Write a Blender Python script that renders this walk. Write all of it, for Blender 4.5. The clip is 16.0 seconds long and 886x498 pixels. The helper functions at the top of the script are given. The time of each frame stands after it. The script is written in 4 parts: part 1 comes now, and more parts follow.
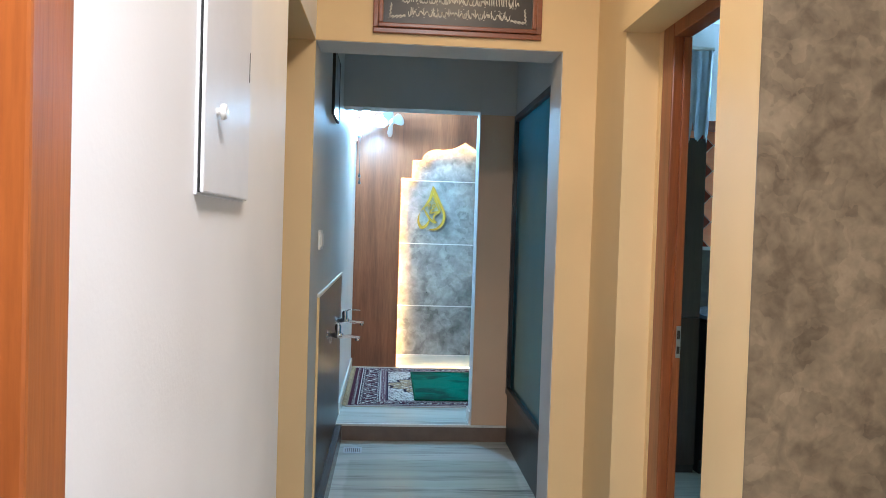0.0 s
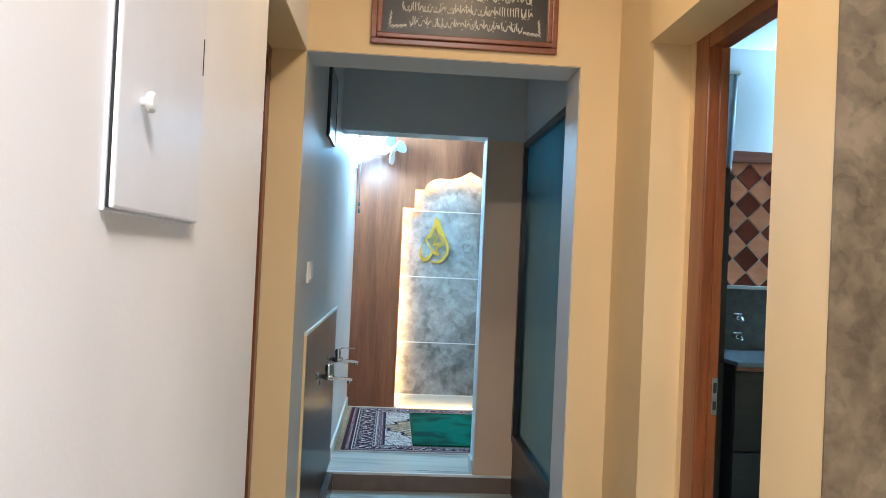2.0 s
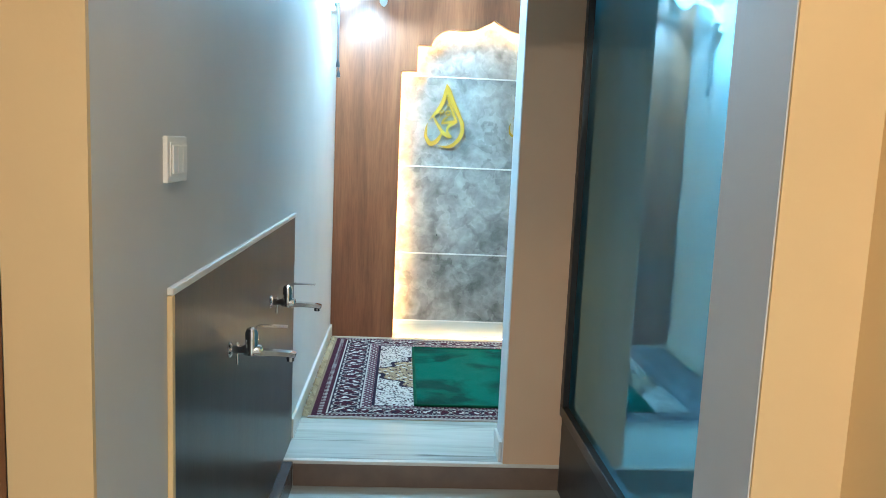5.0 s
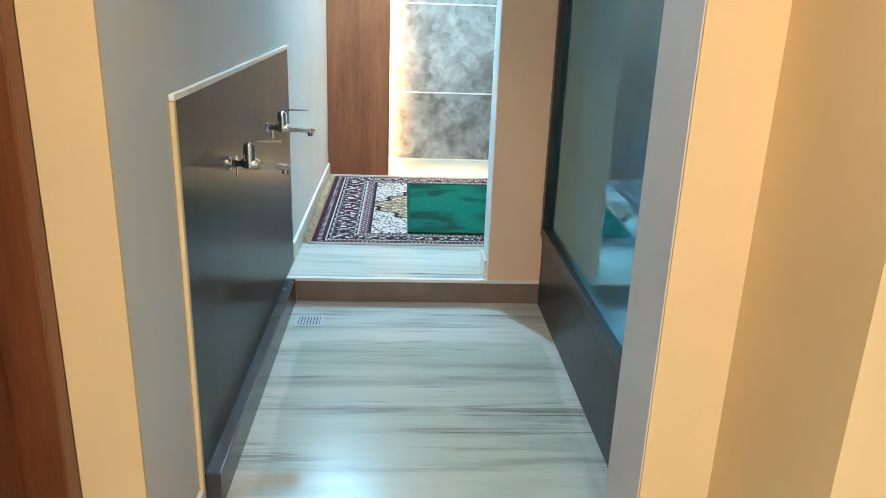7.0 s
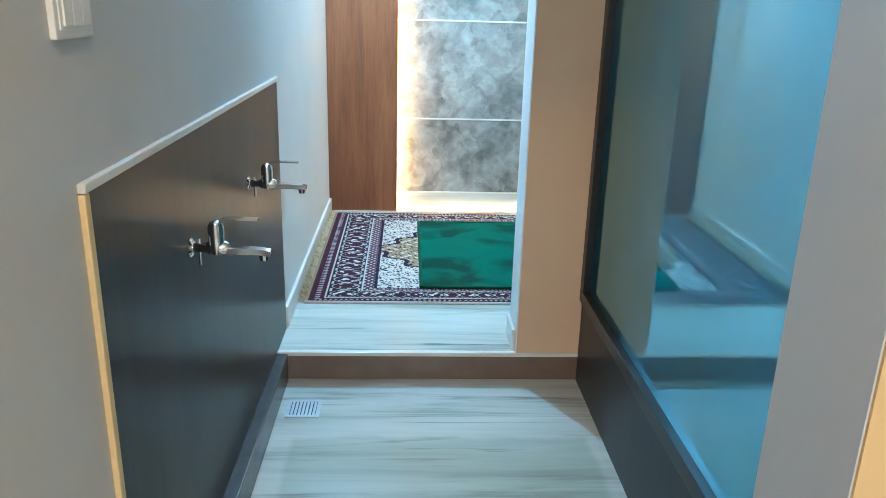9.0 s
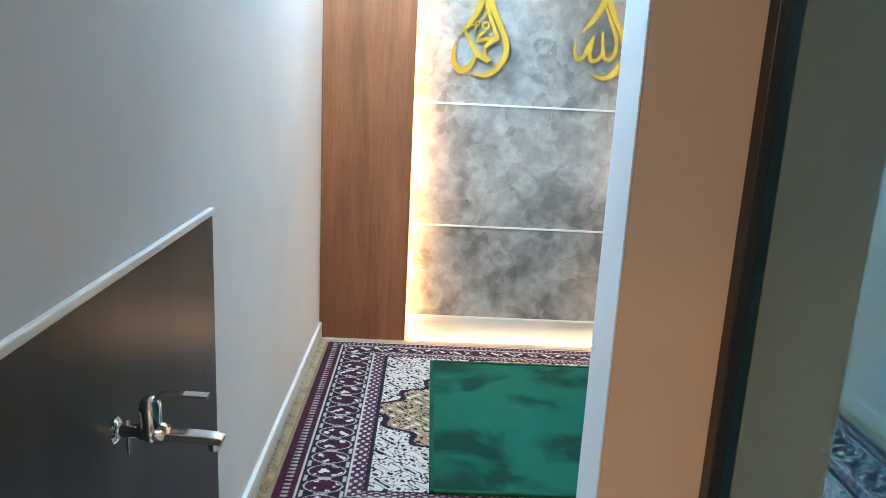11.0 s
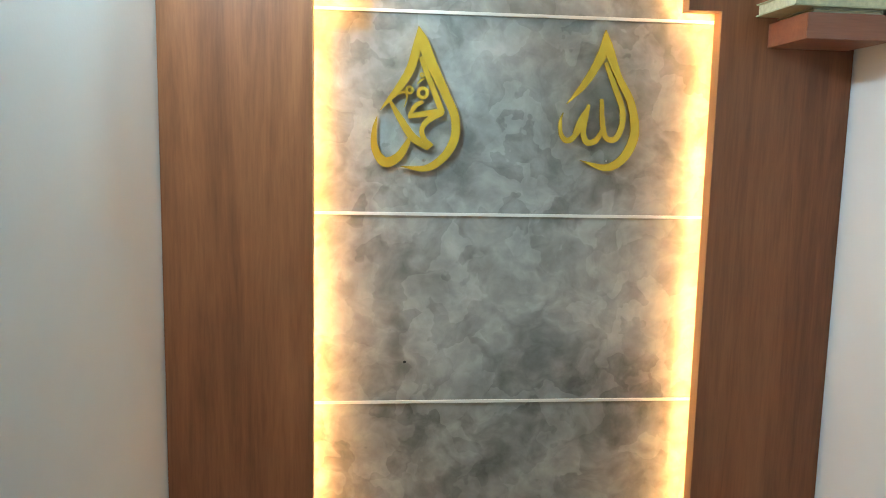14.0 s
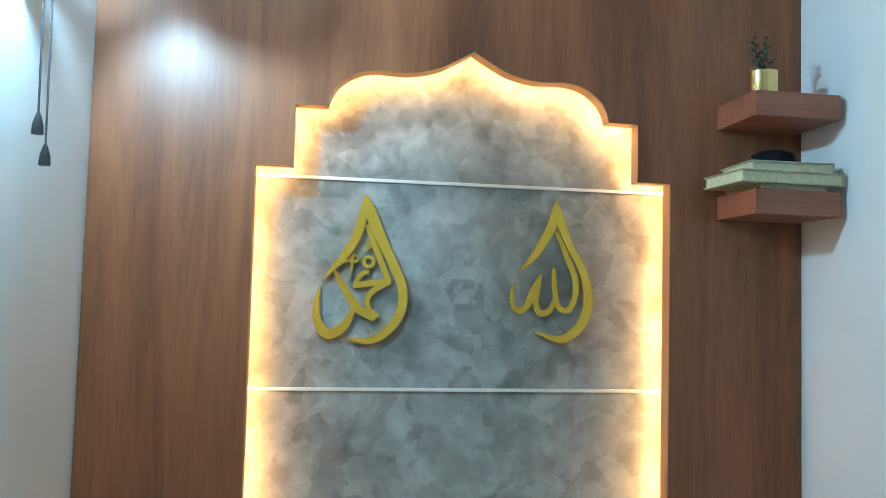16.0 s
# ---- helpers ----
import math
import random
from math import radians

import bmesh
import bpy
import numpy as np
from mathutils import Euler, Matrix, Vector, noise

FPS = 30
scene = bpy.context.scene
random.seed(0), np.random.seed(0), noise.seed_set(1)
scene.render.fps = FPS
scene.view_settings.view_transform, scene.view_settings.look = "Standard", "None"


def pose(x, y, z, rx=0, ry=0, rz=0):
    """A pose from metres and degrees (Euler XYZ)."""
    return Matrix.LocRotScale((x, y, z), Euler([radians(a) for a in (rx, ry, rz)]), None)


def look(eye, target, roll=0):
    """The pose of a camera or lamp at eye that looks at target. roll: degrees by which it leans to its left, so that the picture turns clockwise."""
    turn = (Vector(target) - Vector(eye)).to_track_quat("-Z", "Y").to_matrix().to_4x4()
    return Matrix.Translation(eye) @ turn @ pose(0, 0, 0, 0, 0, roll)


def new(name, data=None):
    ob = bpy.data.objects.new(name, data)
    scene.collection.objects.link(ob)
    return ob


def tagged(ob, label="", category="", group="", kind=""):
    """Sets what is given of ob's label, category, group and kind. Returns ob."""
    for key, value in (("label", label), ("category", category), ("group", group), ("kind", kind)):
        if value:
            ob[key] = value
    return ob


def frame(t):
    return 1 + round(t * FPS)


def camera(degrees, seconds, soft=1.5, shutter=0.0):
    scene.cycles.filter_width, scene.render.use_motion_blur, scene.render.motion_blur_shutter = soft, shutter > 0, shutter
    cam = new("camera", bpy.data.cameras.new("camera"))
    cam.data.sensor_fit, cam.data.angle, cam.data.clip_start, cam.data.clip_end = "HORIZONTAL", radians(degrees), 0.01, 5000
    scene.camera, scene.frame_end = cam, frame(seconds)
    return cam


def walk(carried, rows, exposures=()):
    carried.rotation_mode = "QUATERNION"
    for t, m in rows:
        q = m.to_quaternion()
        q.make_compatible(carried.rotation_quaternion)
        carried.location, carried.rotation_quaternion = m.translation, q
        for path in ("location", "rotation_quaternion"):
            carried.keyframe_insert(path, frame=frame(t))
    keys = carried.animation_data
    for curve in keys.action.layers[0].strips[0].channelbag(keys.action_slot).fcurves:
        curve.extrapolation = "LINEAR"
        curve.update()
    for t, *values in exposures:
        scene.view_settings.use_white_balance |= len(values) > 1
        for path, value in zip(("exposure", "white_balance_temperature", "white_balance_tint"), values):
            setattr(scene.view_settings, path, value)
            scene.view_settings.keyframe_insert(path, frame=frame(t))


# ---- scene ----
cam = camera(60.8, 16.0, soft=0.8)
PATH = [
    (0, (0.211, 0.393, 1.368), (0.354, 2.387, 1.314), 1.8),
    (0.5, (0.257, 0.274, 1.382), (0.393, 2.27, 1.399), 2.2),
    (1, (0.282, 0.272, 1.384), (0.411, 2.267, 1.426), 2.3),
    (1.5, (0.255, 0.477, 1.378), (0.378, 2.473, 1.422), 2.7),
    (2, (0.242, 0.719, 1.369), (0.371, 2.714, 1.401), 2.6),
    (2.5, (0.296, 1.016, 1.381), (0.426, 3.012, 1.389), 2.9),
    (3, (0.325, 1.291, 1.375), (0.448, 3.287, 1.328), 3.9),
    (3.2, (0.32, 1.418, 1.393), (0.445, 3.413, 1.344), 4.2),
    (5.3, (0.343, 2.433, 1.331), (0.456, 4.402, 0.995), 2.35),
    (5.5, (0.347, 2.465, 1.325), (0.462, 4.422, 0.932), 2.25),
    (6, (0.330, 2.396, 1.302), (0.451, 4.316, 0.758), 1.40),
    (6.5, (0.366, 2.266, 1.294), (0.482, 4.179, 0.723), 1.55),
    (7, (0.391, 2.138, 1.274), (0.504, 4.031, 0.639), 2.05),
    (7.5, (0.397, 2.093, 1.272), (0.504, 3.976, 0.607), 2.05),
    (8, (0.372, 2.225, 1.274), (0.473, 4.102, 0.591), 2.10),
    (8.5, (0.331, 2.442, 1.304), (0.433, 4.325, 0.638), 1.75),
    (9, (0.368, 2.702, 1.315), (0.464, 4.602, 0.698), 1.55),
    (9.2, (0.386, 2.798, 1.325), (0.480, 4.708, 0.740), 1.70),
    (11.5, (0.372, 3.975, 1.397), (0.418, 5.918, 0.928), 3.0),
    (12, (0.35, 4.161, 1.401), (0.43, 6.112, 0.968), 1.9),
    (12.5, (0.382, 4.423, 1.38), (0.452, 6.399, 1.082), 1.6),
    (13, (0.381, 4.65, 1.342), (0.443, 6.631, 1.077), 1.6),
    (13.5, (0.431, 4.844, 1.377), (0.557, 6.819, 1.09), 1.2),
    (14, (0.465, 5.051, 1.407), (0.654, 7.025, 1.15), 1.2),
    (14.5, (0.471, 5.182, 1.414), (0.715, 7.159, 1.23), 1.5),
    (15, (0.436, 5.256, 1.442), (0.742, 7.231, 1.373), 1.5),
    (15.5, (0.456, 5.241, 1.471), (0.785, 7.213, 1.493), 1.5),
    (16, (0.499, 5.169, 1.492), (0.797, 7.143, 1.606), 1.5),
]
walk(cam, [(t, look(eye, aim, roll)) for t, eye, aim, roll in PATH],
     [(0, 0.05, 5350, 9), (2, 0.1, 5450, 9), (2.5, 0.12, 5450, 9), (3, -0.03, 5250, 7), (5.5, 0.5, 5850, 5), (6.5, 0.62, 5950, 6), (7.5, 0.9, 6000, 6), (8.5, 0.6, 5500, 6), (9, 0.65, 5500, 5), (11.5, 0.28, 7500, 22), (12, 0.05, 8300, 21), (12.5, -0.3, 8000, 18), (14.5, -0.52, 7450, 16), (16, -0.82, 6300, 9)])

# ---- light ----
world = bpy.data.worlds.new("world")
scene.world = world
world.use_nodes = True
world.node_tree.nodes["Background"].inputs[0].default_value = (0.9, 0.95, 1.0, 1)
world.node_tree.nodes["Background"].inputs[1].default_value = 0.03


def lamp(name, kind, power, colour, m, size=0.1):
    data = bpy.data.lights.new(name, kind)
    data.energy, data.color = power, colour
    if kind == "AREA":
        data.shape, data.size = "DISK", size
    else:
        data.shadow_soft_size = size
    ob = new(name, data)
    ob.matrix_world = m
    return ob


WARM, NEUTRAL = (1.0, 0.66, 0.32), (1.0, 0.86, 0.74)
lamp("hall_light_lamp", "AREA", 75, NEUTRAL, pose(0.42, 0.45, 2.70), 0.5)
# Added warm fill for the passage walls, from an unseen source.
lamp("passage_fill_lamp", "AREA", 9, WARM, pose(0.50, 2.45, 2.70), 0.16)

# ---- materials ----


def material(name):
    mat = bpy.data.materials.new(name)
    mat.use_nodes = True
    nt = mat.node_tree
    return mat, nt, nt.nodes["Principled BSDF"]


def node(nt, kind, **values):
    n = nt.nodes.new(kind)
    for key, value in values.items():
        n.inputs[key.replace("_", " ")].default_value = value
    return n


def ramp(nt, source, stops):
    r = nt.nodes.new("ShaderNodeValToRGB")
    while len(r.color_ramp.elements) < len(stops):
        r.color_ramp.elements.new(0.5)
    for e, (at, colour) in zip(r.color_ramp.elements, stops):
        e.position, e.color = at, (*colour, 1)
    nt.links.new(source, r.inputs[0])
    return r.outputs[0]


def coords(nt, scale=(1, 1, 1), turn=(0, 0, 0)):
    c, m = nt.nodes.new("ShaderNodeTexCoord"), nt.nodes.new("ShaderNodeMapping")
    m.inputs["Scale"].default_value, m.inputs["Rotation"].default_value = scale, turn
    nt.links.new(c.outputs["Object"], m.inputs["Vector"])
    return m.outputs[0]


def noise_tex(nt, vec, scale, detail=4.0, rough=0.55, distort=0.0):
    n = node(nt, "ShaderNodeTexNoise", Scale=scale, Detail=detail, Roughness=rough, Distortion=distort)
    nt.links.new(vec, n.inputs["Vector"])
    return n.outputs["Fac"]


def mix(nt, a, b, fac, mode="MIX"):
    m = nt.nodes.new("ShaderNodeMix")
    m.data_type, m.blend_type = "RGBA", mode
    for socket, value in ((m.inputs[0], fac), (m.inputs[6], a), (m.inputs[7], b)):
        if hasattr(value, "is_output"):
            nt.links.new(value, socket)
        else:
            socket.default_value = value if isinstance(value, float) else (*value, 1)
    return m.outputs[2]


def bump(nt, bsdf, height, strength, distance=0.01):
    b = node(nt, "ShaderNodeBump", Strength=strength, Distance=distance)
    nt.links.new(height, b.inputs["Height"])
    nt.links.new(b.outputs[0], bsdf.inputs["Normal"])


def plaster(name, colour, rough=0.6):
    mat, nt, b = material(name)
    vec = coords(nt)
    big, fine = noise_tex(nt, vec, 1.7, 3), noise_tex(nt, vec, 90, 5)
    dark = tuple(c * 0.90 for c in colour)
    nt.links.new(ramp(nt, big, ((0.3, dark), (0.7, colour))), b.inputs["Base Color"])
    b.inputs["Roughness"].default_value = rough
    bump(nt, b, mix(nt, fine, noise_tex(nt, vec, 9, 4), 0.5), 0.12, 0.006)
    return mat


def wood(name, dark, light, along="z", scale=1.0, rough=0.32, coat=0.0, contrast=1.0, spec=0.5):
    mat, nt, b = material(name)
    s = {"z": (1, 1, 0.07), "y": (1, 0.07, 1), "x": (0.07, 1, 1)}[along]
    vec = coords(nt, tuple(v * scale for v in s))
    grain = noise_tex(nt, vec, 26, 7, 0.62, 0.9)
    band = noise_tex(nt, vec, 7, 4, 0.5, 0.6)
    fibre = noise_tex(nt, vec, 190, 4, 0.6)
    mid = tuple((x + y) / 2 for x, y in zip(dark, light))
    c = mix(nt, ramp(nt, grain, ((0.32, dark), (0.52, mid), (0.72, light))), ramp(nt, band, ((0.35, dark), (0.65, light))), 0.45)
    c = mix(nt, c, ramp(nt, fibre, ((0.35, tuple(v * 0.8 for v in dark)), (0.6, light))), 0.16 * contrast)
    nt.links.new(c, b.inputs["Base Color"])
    b.inputs["Roughness"].default_value = rough
    b.inputs["Specular IOR Level"].default_value = spec
    b.inputs["Coat Weight"].default_value, b.inputs["Coat Roughness"].default_value = coat, 0.22
    bump(nt, b, fibre, 0.06, 0.003)
    return mat


def metal(name, colour, rough=0.2):
    mat, nt, b = material(name)
    vec = coords(nt)
    nt.links.new(ramp(nt, noise_tex(nt, vec, 40), ((0.3, tuple(c * 0.88 for c in colour)), (0.7, colour))), b.inputs["Base Color"])
    b.inputs["Metallic"].default_value, b.inputs["Roughness"].default_value = 1.0, rough
    return mat


def plain(name, colour, rough=0.5, vary=0.12, scale=14, spec=0.5):
    mat, nt, b = material(name)
    vec = coords(nt)
    nt.links.new(ramp(nt, noise_tex(nt, vec, scale), ((0.3, tuple(c * (1 - vary) for c in colour)), (0.7, colour))), b.inputs["Base Color"])
    b.inputs["Roughness"].default_value, b.inputs["Specular IOR Level"].default_value = rough, spec
    return mat


def glow(name, colour, strength):
    mat, nt, b = material(name)
    b.inputs["Base Color"].default_value = (*colour, 1)
    b.inputs["Emission Color"].default_value, b.inputs["Emission Strength"].default_value = (*colour, 1), strength
    return mat


def brushed_plaster(name, low, middle, high, rough, size=1.0):
    """Trowelled decorative plaster with cloudy, swirling strokes."""
    mat, nt, b = material(name)
    vec = coords(nt, (size, size, size))
    warp = node(nt, "ShaderNodeTexNoise", Scale=3.2, Detail=3.0)
    nt.links.new(vec, warp.inputs["Vector"])
    moved = nt.nodes.new("ShaderNodeVectorMath")
    moved.operation = "MULTIPLY_ADD"
    moved.inputs[1].default_value = (0.16, 0.16, 0.16)
    nt.links.new(warp.outputs["Color"], moved.inputs[0])
    nt.links.new(vec, moved.inputs[2])
    swirl = noise_tex(nt, moved.outputs[0], 6.5, 4, 0.55, 0.25)
    strokes = noise_tex(nt, moved.outputs[0], 20, 4, 0.6, 0.5)
    cloud = noise_tex(nt, vec, 3.0, 3, 0.5, 0.5)
    dab = node(nt, "ShaderNodeTexVoronoi", Scale=12.0)
    dab.feature = "SMOOTH_F1"
    dab.inputs["Smoothness"].default_value = 0.09
    turnv = nt.nodes.new("ShaderNodeVectorMath")
    turnv.operation = "MULTIPLY_ADD"
    turnv.inputs[1].default_value = (0.22, 0.22, 0.22)
    fine = node(nt, "ShaderNodeTexNoise", Scale=8.0, Detail=3.0)
    nt.links.new(vec, fine.inputs["Vector"])
    nt.links.new(fine.outputs["Color"], turnv.inputs[0])
    nt.links.new(moved.outputs[0], turnv.inputs[2])
    nt.links.new(turnv.outputs[0], dab.inputs["Vector"])
    c = ramp(nt, swirl, ((0.36, low), (0.50, middle), (0.63, high)))
    shade = nt.nodes.new("ShaderNodeSeparateColor")
    nt.links.new(dab.outputs["Color"], shade.inputs[0])
    c = mix(nt, c, ramp(nt, shade.outputs[0], ((0.15, low), (0.5, middle), (0.85, high))), 0.50)
    c = mix(nt, c, ramp(nt, strokes, ((0.36, low), (0.64, high))), 0.24)
    c = mix(nt, c, ramp(nt, cloud, ((0.40, low), (0.60, high))), 0.33)
    arc = node(nt, "ShaderNodeTexVoronoi", Scale=7.5)
    arc.feature = "SMOOTH_F1"
    arc.inputs["Smoothness"].default_value = 0.06
    nt.links.new(turnv.outputs[0], arc.inputs["Vector"])
    worn = ramp(nt, noise_tex(nt, vec, 5.0, 3), ((0.40, (0.05, 0.05, 0.05)), (0.62, (0.36, 0.36, 0.36))))
    c = mix(nt, c, ramp(nt, arc.outputs["Distance"], ((0.10, middle), (0.42, high), (0.56, middle), (0.72, low))), worn)
    # small dabs of the trowel
    smear = noise_tex(nt, moved.outputs[0], 14.0, 4, 0.55, 0.3)
    c = mix(nt, c, ramp(nt, smear, ((0.40, low), (0.50, middle), (0.60, high))), 0.15)
    nt.links.new(c, b.inputs["Base Color"])
    b.inputs["Roughness"].default_value = rough
    bump(nt, b, mix(nt, strokes, smear, 0.5), 0.16, 0.004)
    return mat


def marble(name, damp=False):
    """Pale grey-green marble with long dark veins running across the walk; damp adds a duller, washed middle."""
    mat, nt, b = material(name)
    vec = coords(nt, (0.35, 3.4, 1.0))
    wave = noise_tex(nt, vec, 2.6, 6, 0.6, 0.5)
    c = ramp(nt, wave, ((0.28, (0.35, 0.375, 0.335)), (0.48, (0.50, 0.525, 0.48)), (0.72, (0.60, 0.61, 0.57))))
    patch = ramp(nt, noise_tex(nt, coords(nt, (0.5, 2, 1)), 3.3, 3), ((0.44, (0.05, 0.05, 0.05)), (0.60, (1, 1, 1))))
    for scale, stretch, dark, amount in ((1.5, 2.0, (0.20, 0.20, 0.185), 0.55), (1.7, 2.6, (0.07, 0.075, 0.068), 0.80)):
        vein = noise_tex(nt, coords(nt, (0.11, stretch, 1.0)), scale, 7, 0.58, 0.35)
        line = ramp(nt, vein, ((0.486, (0, 0, 0)), (0.499, (1, 1, 1)), (0.502, (0.6, 0.6, 0.6)), (0.530, (0, 0, 0))))
        c = mix(nt, c, mix(nt, c, dark, amount), mix(nt, line, patch, 1.0, "MULTIPLY"))
    if damp:
        sep = nt.nodes.new("ShaderNodeSeparateXYZ")
        wob = node(nt, "ShaderNodeTexNoise", Scale=4.0, Detail=4.0)
        at = coords(nt)
        nt.links.new(at, wob.inputs["Vector"])
        bent = nt.nodes.new("ShaderNodeVectorMath")
        bent.operation = "MULTIPLY_ADD"
        bent.inputs[1].default_value = (0.07, 0.10, 0.0)
        nt.links.new(wob.outputs["Color"], bent.inputs[0])
        nt.links.new(at, bent.inputs[2])
        nt.links.new(bent.outputs[0], sep.inputs[0])
        edges = []
        for axis, middle, half, soft in ((0, 0.520, 0.478, 0.02), (1, 3.90, 0.97, 0.03)):
            d = nt.nodes.new("ShaderNodeMath")
            d.operation = "SUBTRACT"
            nt.links.new(sep.outputs[axis], d.inputs[0])
            d.inputs[1].default_value = middle
            a = nt.nodes.new("ShaderNodeMath")
            a.operation = "ABSOLUTE"
            nt.links.new(d.outputs[0], a.inputs[0])
            edges.append(ramp(nt, a.outputs[0], ((half - soft, (1, 1, 1)), (half, (0, 0, 0)))))
        inside = mix(nt, edges[0], edges[1], 1.0, "MULTIPLY")
        c = mix(nt, c, mix(nt, c, (0.80, 0.84, 0.80), 1.0, "MULTIPLY"), inside)
    nt.links.new(c, b.inputs["Base Color"])
    b.inputs["Roughness"].default_value = 0.27
    b.inputs["Specular IOR Level"].default_value = 0.3
    bump(nt, b, noise_tex(nt, coords(nt), 5, 2), 0.03, 0.004)
    return mat


def fabric(name, colour, rough=0.95, scale=9.0, depth=0.35):
    mat, nt, b = material(name)
    vec = coords(nt)
    c = ramp(nt, noise_tex(nt, vec, scale, 3, 0.5, 0.4), ((0.36, tuple(v * (1 - depth) for v in colour)), (0.52, colour)))
    c = mix(nt, c, ramp(nt, noise_tex(nt, vec, 260, 3), ((0.3, tuple(v * 0.6 for v in colour)), (0.7, colour))), 0.3)
    nt.links.new(c, b.inputs["Base Color"])
    b.inputs["Roughness"].default_value, b.inputs["Specular IOR Level"].default_value = rough, 0.12
    bump(nt, b, noise_tex(nt, vec, 320, 3), 0.4, 0.004)
    return mat


CREAM = plaster("cream_wall_paint", (0.755, 0.57, 0.30))
WHITE = plaster("white_wall_paint", (0.87, 0.85, 0.84))
PALE = plaster("pale_grey_wall_paint", (0.63, 0.63, 0.615))
CEIL = plaster("ceiling_paint", (0.80, 0.79, 0.77), 0.8)
GREYWALL = brushed_plaster("brown_grey_trowelled_plaster", (0.066, 0.046, 0.024), (0.172, 0.124, 0.070), (0.30, 0.226, 0.136), 0.5, 1.7)
CONCRETE = brushed_plaster("grey_trowelled_plaster", (0.082, 0.078, 0.070), (0.235, 0.226, 0.205), (0.50, 0.485, 0.45), 0.45)
PANELWOOD = wood("brown_laminate", (0.120, 0.033, 0.014), (0.385, 0.128, 0.052), "z", 0.55, 0.40, 0.0, 0.9, 0.38)
# The panel's laminate, lightened by LED glow painted into the colour.
LITEDGEWOOD = wood("led_lit_laminate_edge", (0.30, 0.125, 0.050), (0.48, 0.22, 0.095), "z", 0.6, 0.4)
TEAK = wood("varnished_teak", (0.17, 0.048, 0.014), (0.46, 0.145, 0.030), "z", 0.9, 0.30, 0.15)
# Darker copies of the same teak, with the shade at each doorway put in.
SHADETEAK = wood("shaded_teak", (0.080, 0.025, 0.009), (0.24, 0.077, 0.026), "z", 0.9, 0.32, 0.1)
DIMTEAK = wood("dimmed_teak", (0.12, 0.034, 0.011), (0.35, 0.105, 0.026), "z", 0.9, 0.30, 0.15)
SHELFWOOD = wood("red_brown_shelf_wood", (0.18, 0.050, 0.025), (0.38, 0.125, 0.065), "x", 1.2, 0.35)
PICWOOD = wood("picture_frame_wood", (0.13, 0.038, 0.014), (0.30, 0.095, 0.034), "x", 1.4, 0.3, 0.3)
DARKPANEL = wood("dark_grey_laminate", (0.030, 0.031, 0.034), (0.055, 0.054, 0.055), "z", 1.1, 0.30, 0.0, 0.6, 0.12)
DARKSTONE = plain("dark_grey_stone", (0.060, 0.062, 0.068), 0.25, 0.25, 20)
RISER = plain("brown_step_stone", (0.20, 0.14, 0.105), 0.35, 0.2, 12)
MARBLE = marble("veined_marble")
WASHMARBLE = marble("washed_veined_marble", True)
BLACK = plain("black_aluminium", (0.018, 0.018, 0.020), 0.35)
STEEL = metal("chrome", (0.78, 0.79, 0.81), 0.10)
BRASS = metal("brass", (0.80, 0.60, 0.26), 0.24)
GOLD = metal("gold_acrylic", (0.86, 0.57, 0.075), 0.26)
GOLD.node_tree.nodes["Principled BSDF"].inputs["Metallic"].default_value = 0.65
PLASTIC = plain("white_plastic", (0.80, 0.79, 0.76), 0.35, 0.05)
BOXPAINT = plain("white_enamel", (0.80, 0.80, 0.83), 0.4, 0.04)
TRIM = plain("white_marble_trim", (0.72, 0.70, 0.65), 0.3, 0.1)
DRAINMETAL = metal("brushed_steel", (0.50, 0.52, 0.54), 0.35)
# Near-black for the plaster chip and for shade inside gaps and holes.
DARKGAP = plain("gap_shade_and_chip", (0.02, 0.02, 0.02), 0.8)
GREEN = fabric("green_velvet", (0.002, 0.098, 0.066), 0.9, 4.2, 0.85)
FLUFF = fabric("brown_pink_pile", (0.30, 0.19, 0.16), 1.0, 12.0, 0.5)
FRINGE = fabric("beige_wool_fringe", (0.46, 0.35, 0.22), 1.0, 30.0, 0.45)
STRIP = glow("led_strip", (1.0, 0.60, 0.22), 145.0)
BULB = glow("led_bulb_glass", (0.40, 0.75, 1.0), 2100.0)
DISC = glow("ceiling_light_diffuser", (1.0, 0.88, 0.74), 9.0)
WARMDISC = glow("warm_light_diffuser", (1.0, 0.76, 0.45), 9.0)
TUBE = glow("kitchen_tube", (0.45, 0.78, 1.0), 600.0)

TEAL, _nt, _b = material("teal_frosted_back_glass")
_g = _nt.nodes.new("ShaderNodeBsdfGlossy")
_g.inputs["Color"].default_value, _g.inputs["Roughness"].default_value = (0.47, 0.77, 0.88, 1), 0.010
_t = _nt.nodes.new("ShaderNodeBsdfTranslucent")
_nt.links.new(ramp(_nt, noise_tex(_nt, coords(_nt), 1.6, 3), ((0.3, (0.27, 0.66, 0.78)), (0.7, (0.35, 0.74, 0.86)))), _t.inputs["Color"])
_m = _nt.nodes.new("ShaderNodeMixShader")
_m.inputs[0].default_value = 0.58
_nt.links.new(_t.outputs[0], _m.inputs[1])
_nt.links.new(_g.outputs[0], _m.inputs[2])
_nt.links.new(_m.outputs[0], _nt.nodes["Material Output"].inputs["Surface"])

PICGLASS, _nt, _b = material("glazed_black_paper")
_nt.links.new(ramp(_nt, noise_tex(_nt, coords(_nt), 8, 3), ((0.3, (0.012, 0.010, 0.008)), (0.7, (0.03, 0.024, 0.018)))), _b.inputs["Base Color"])
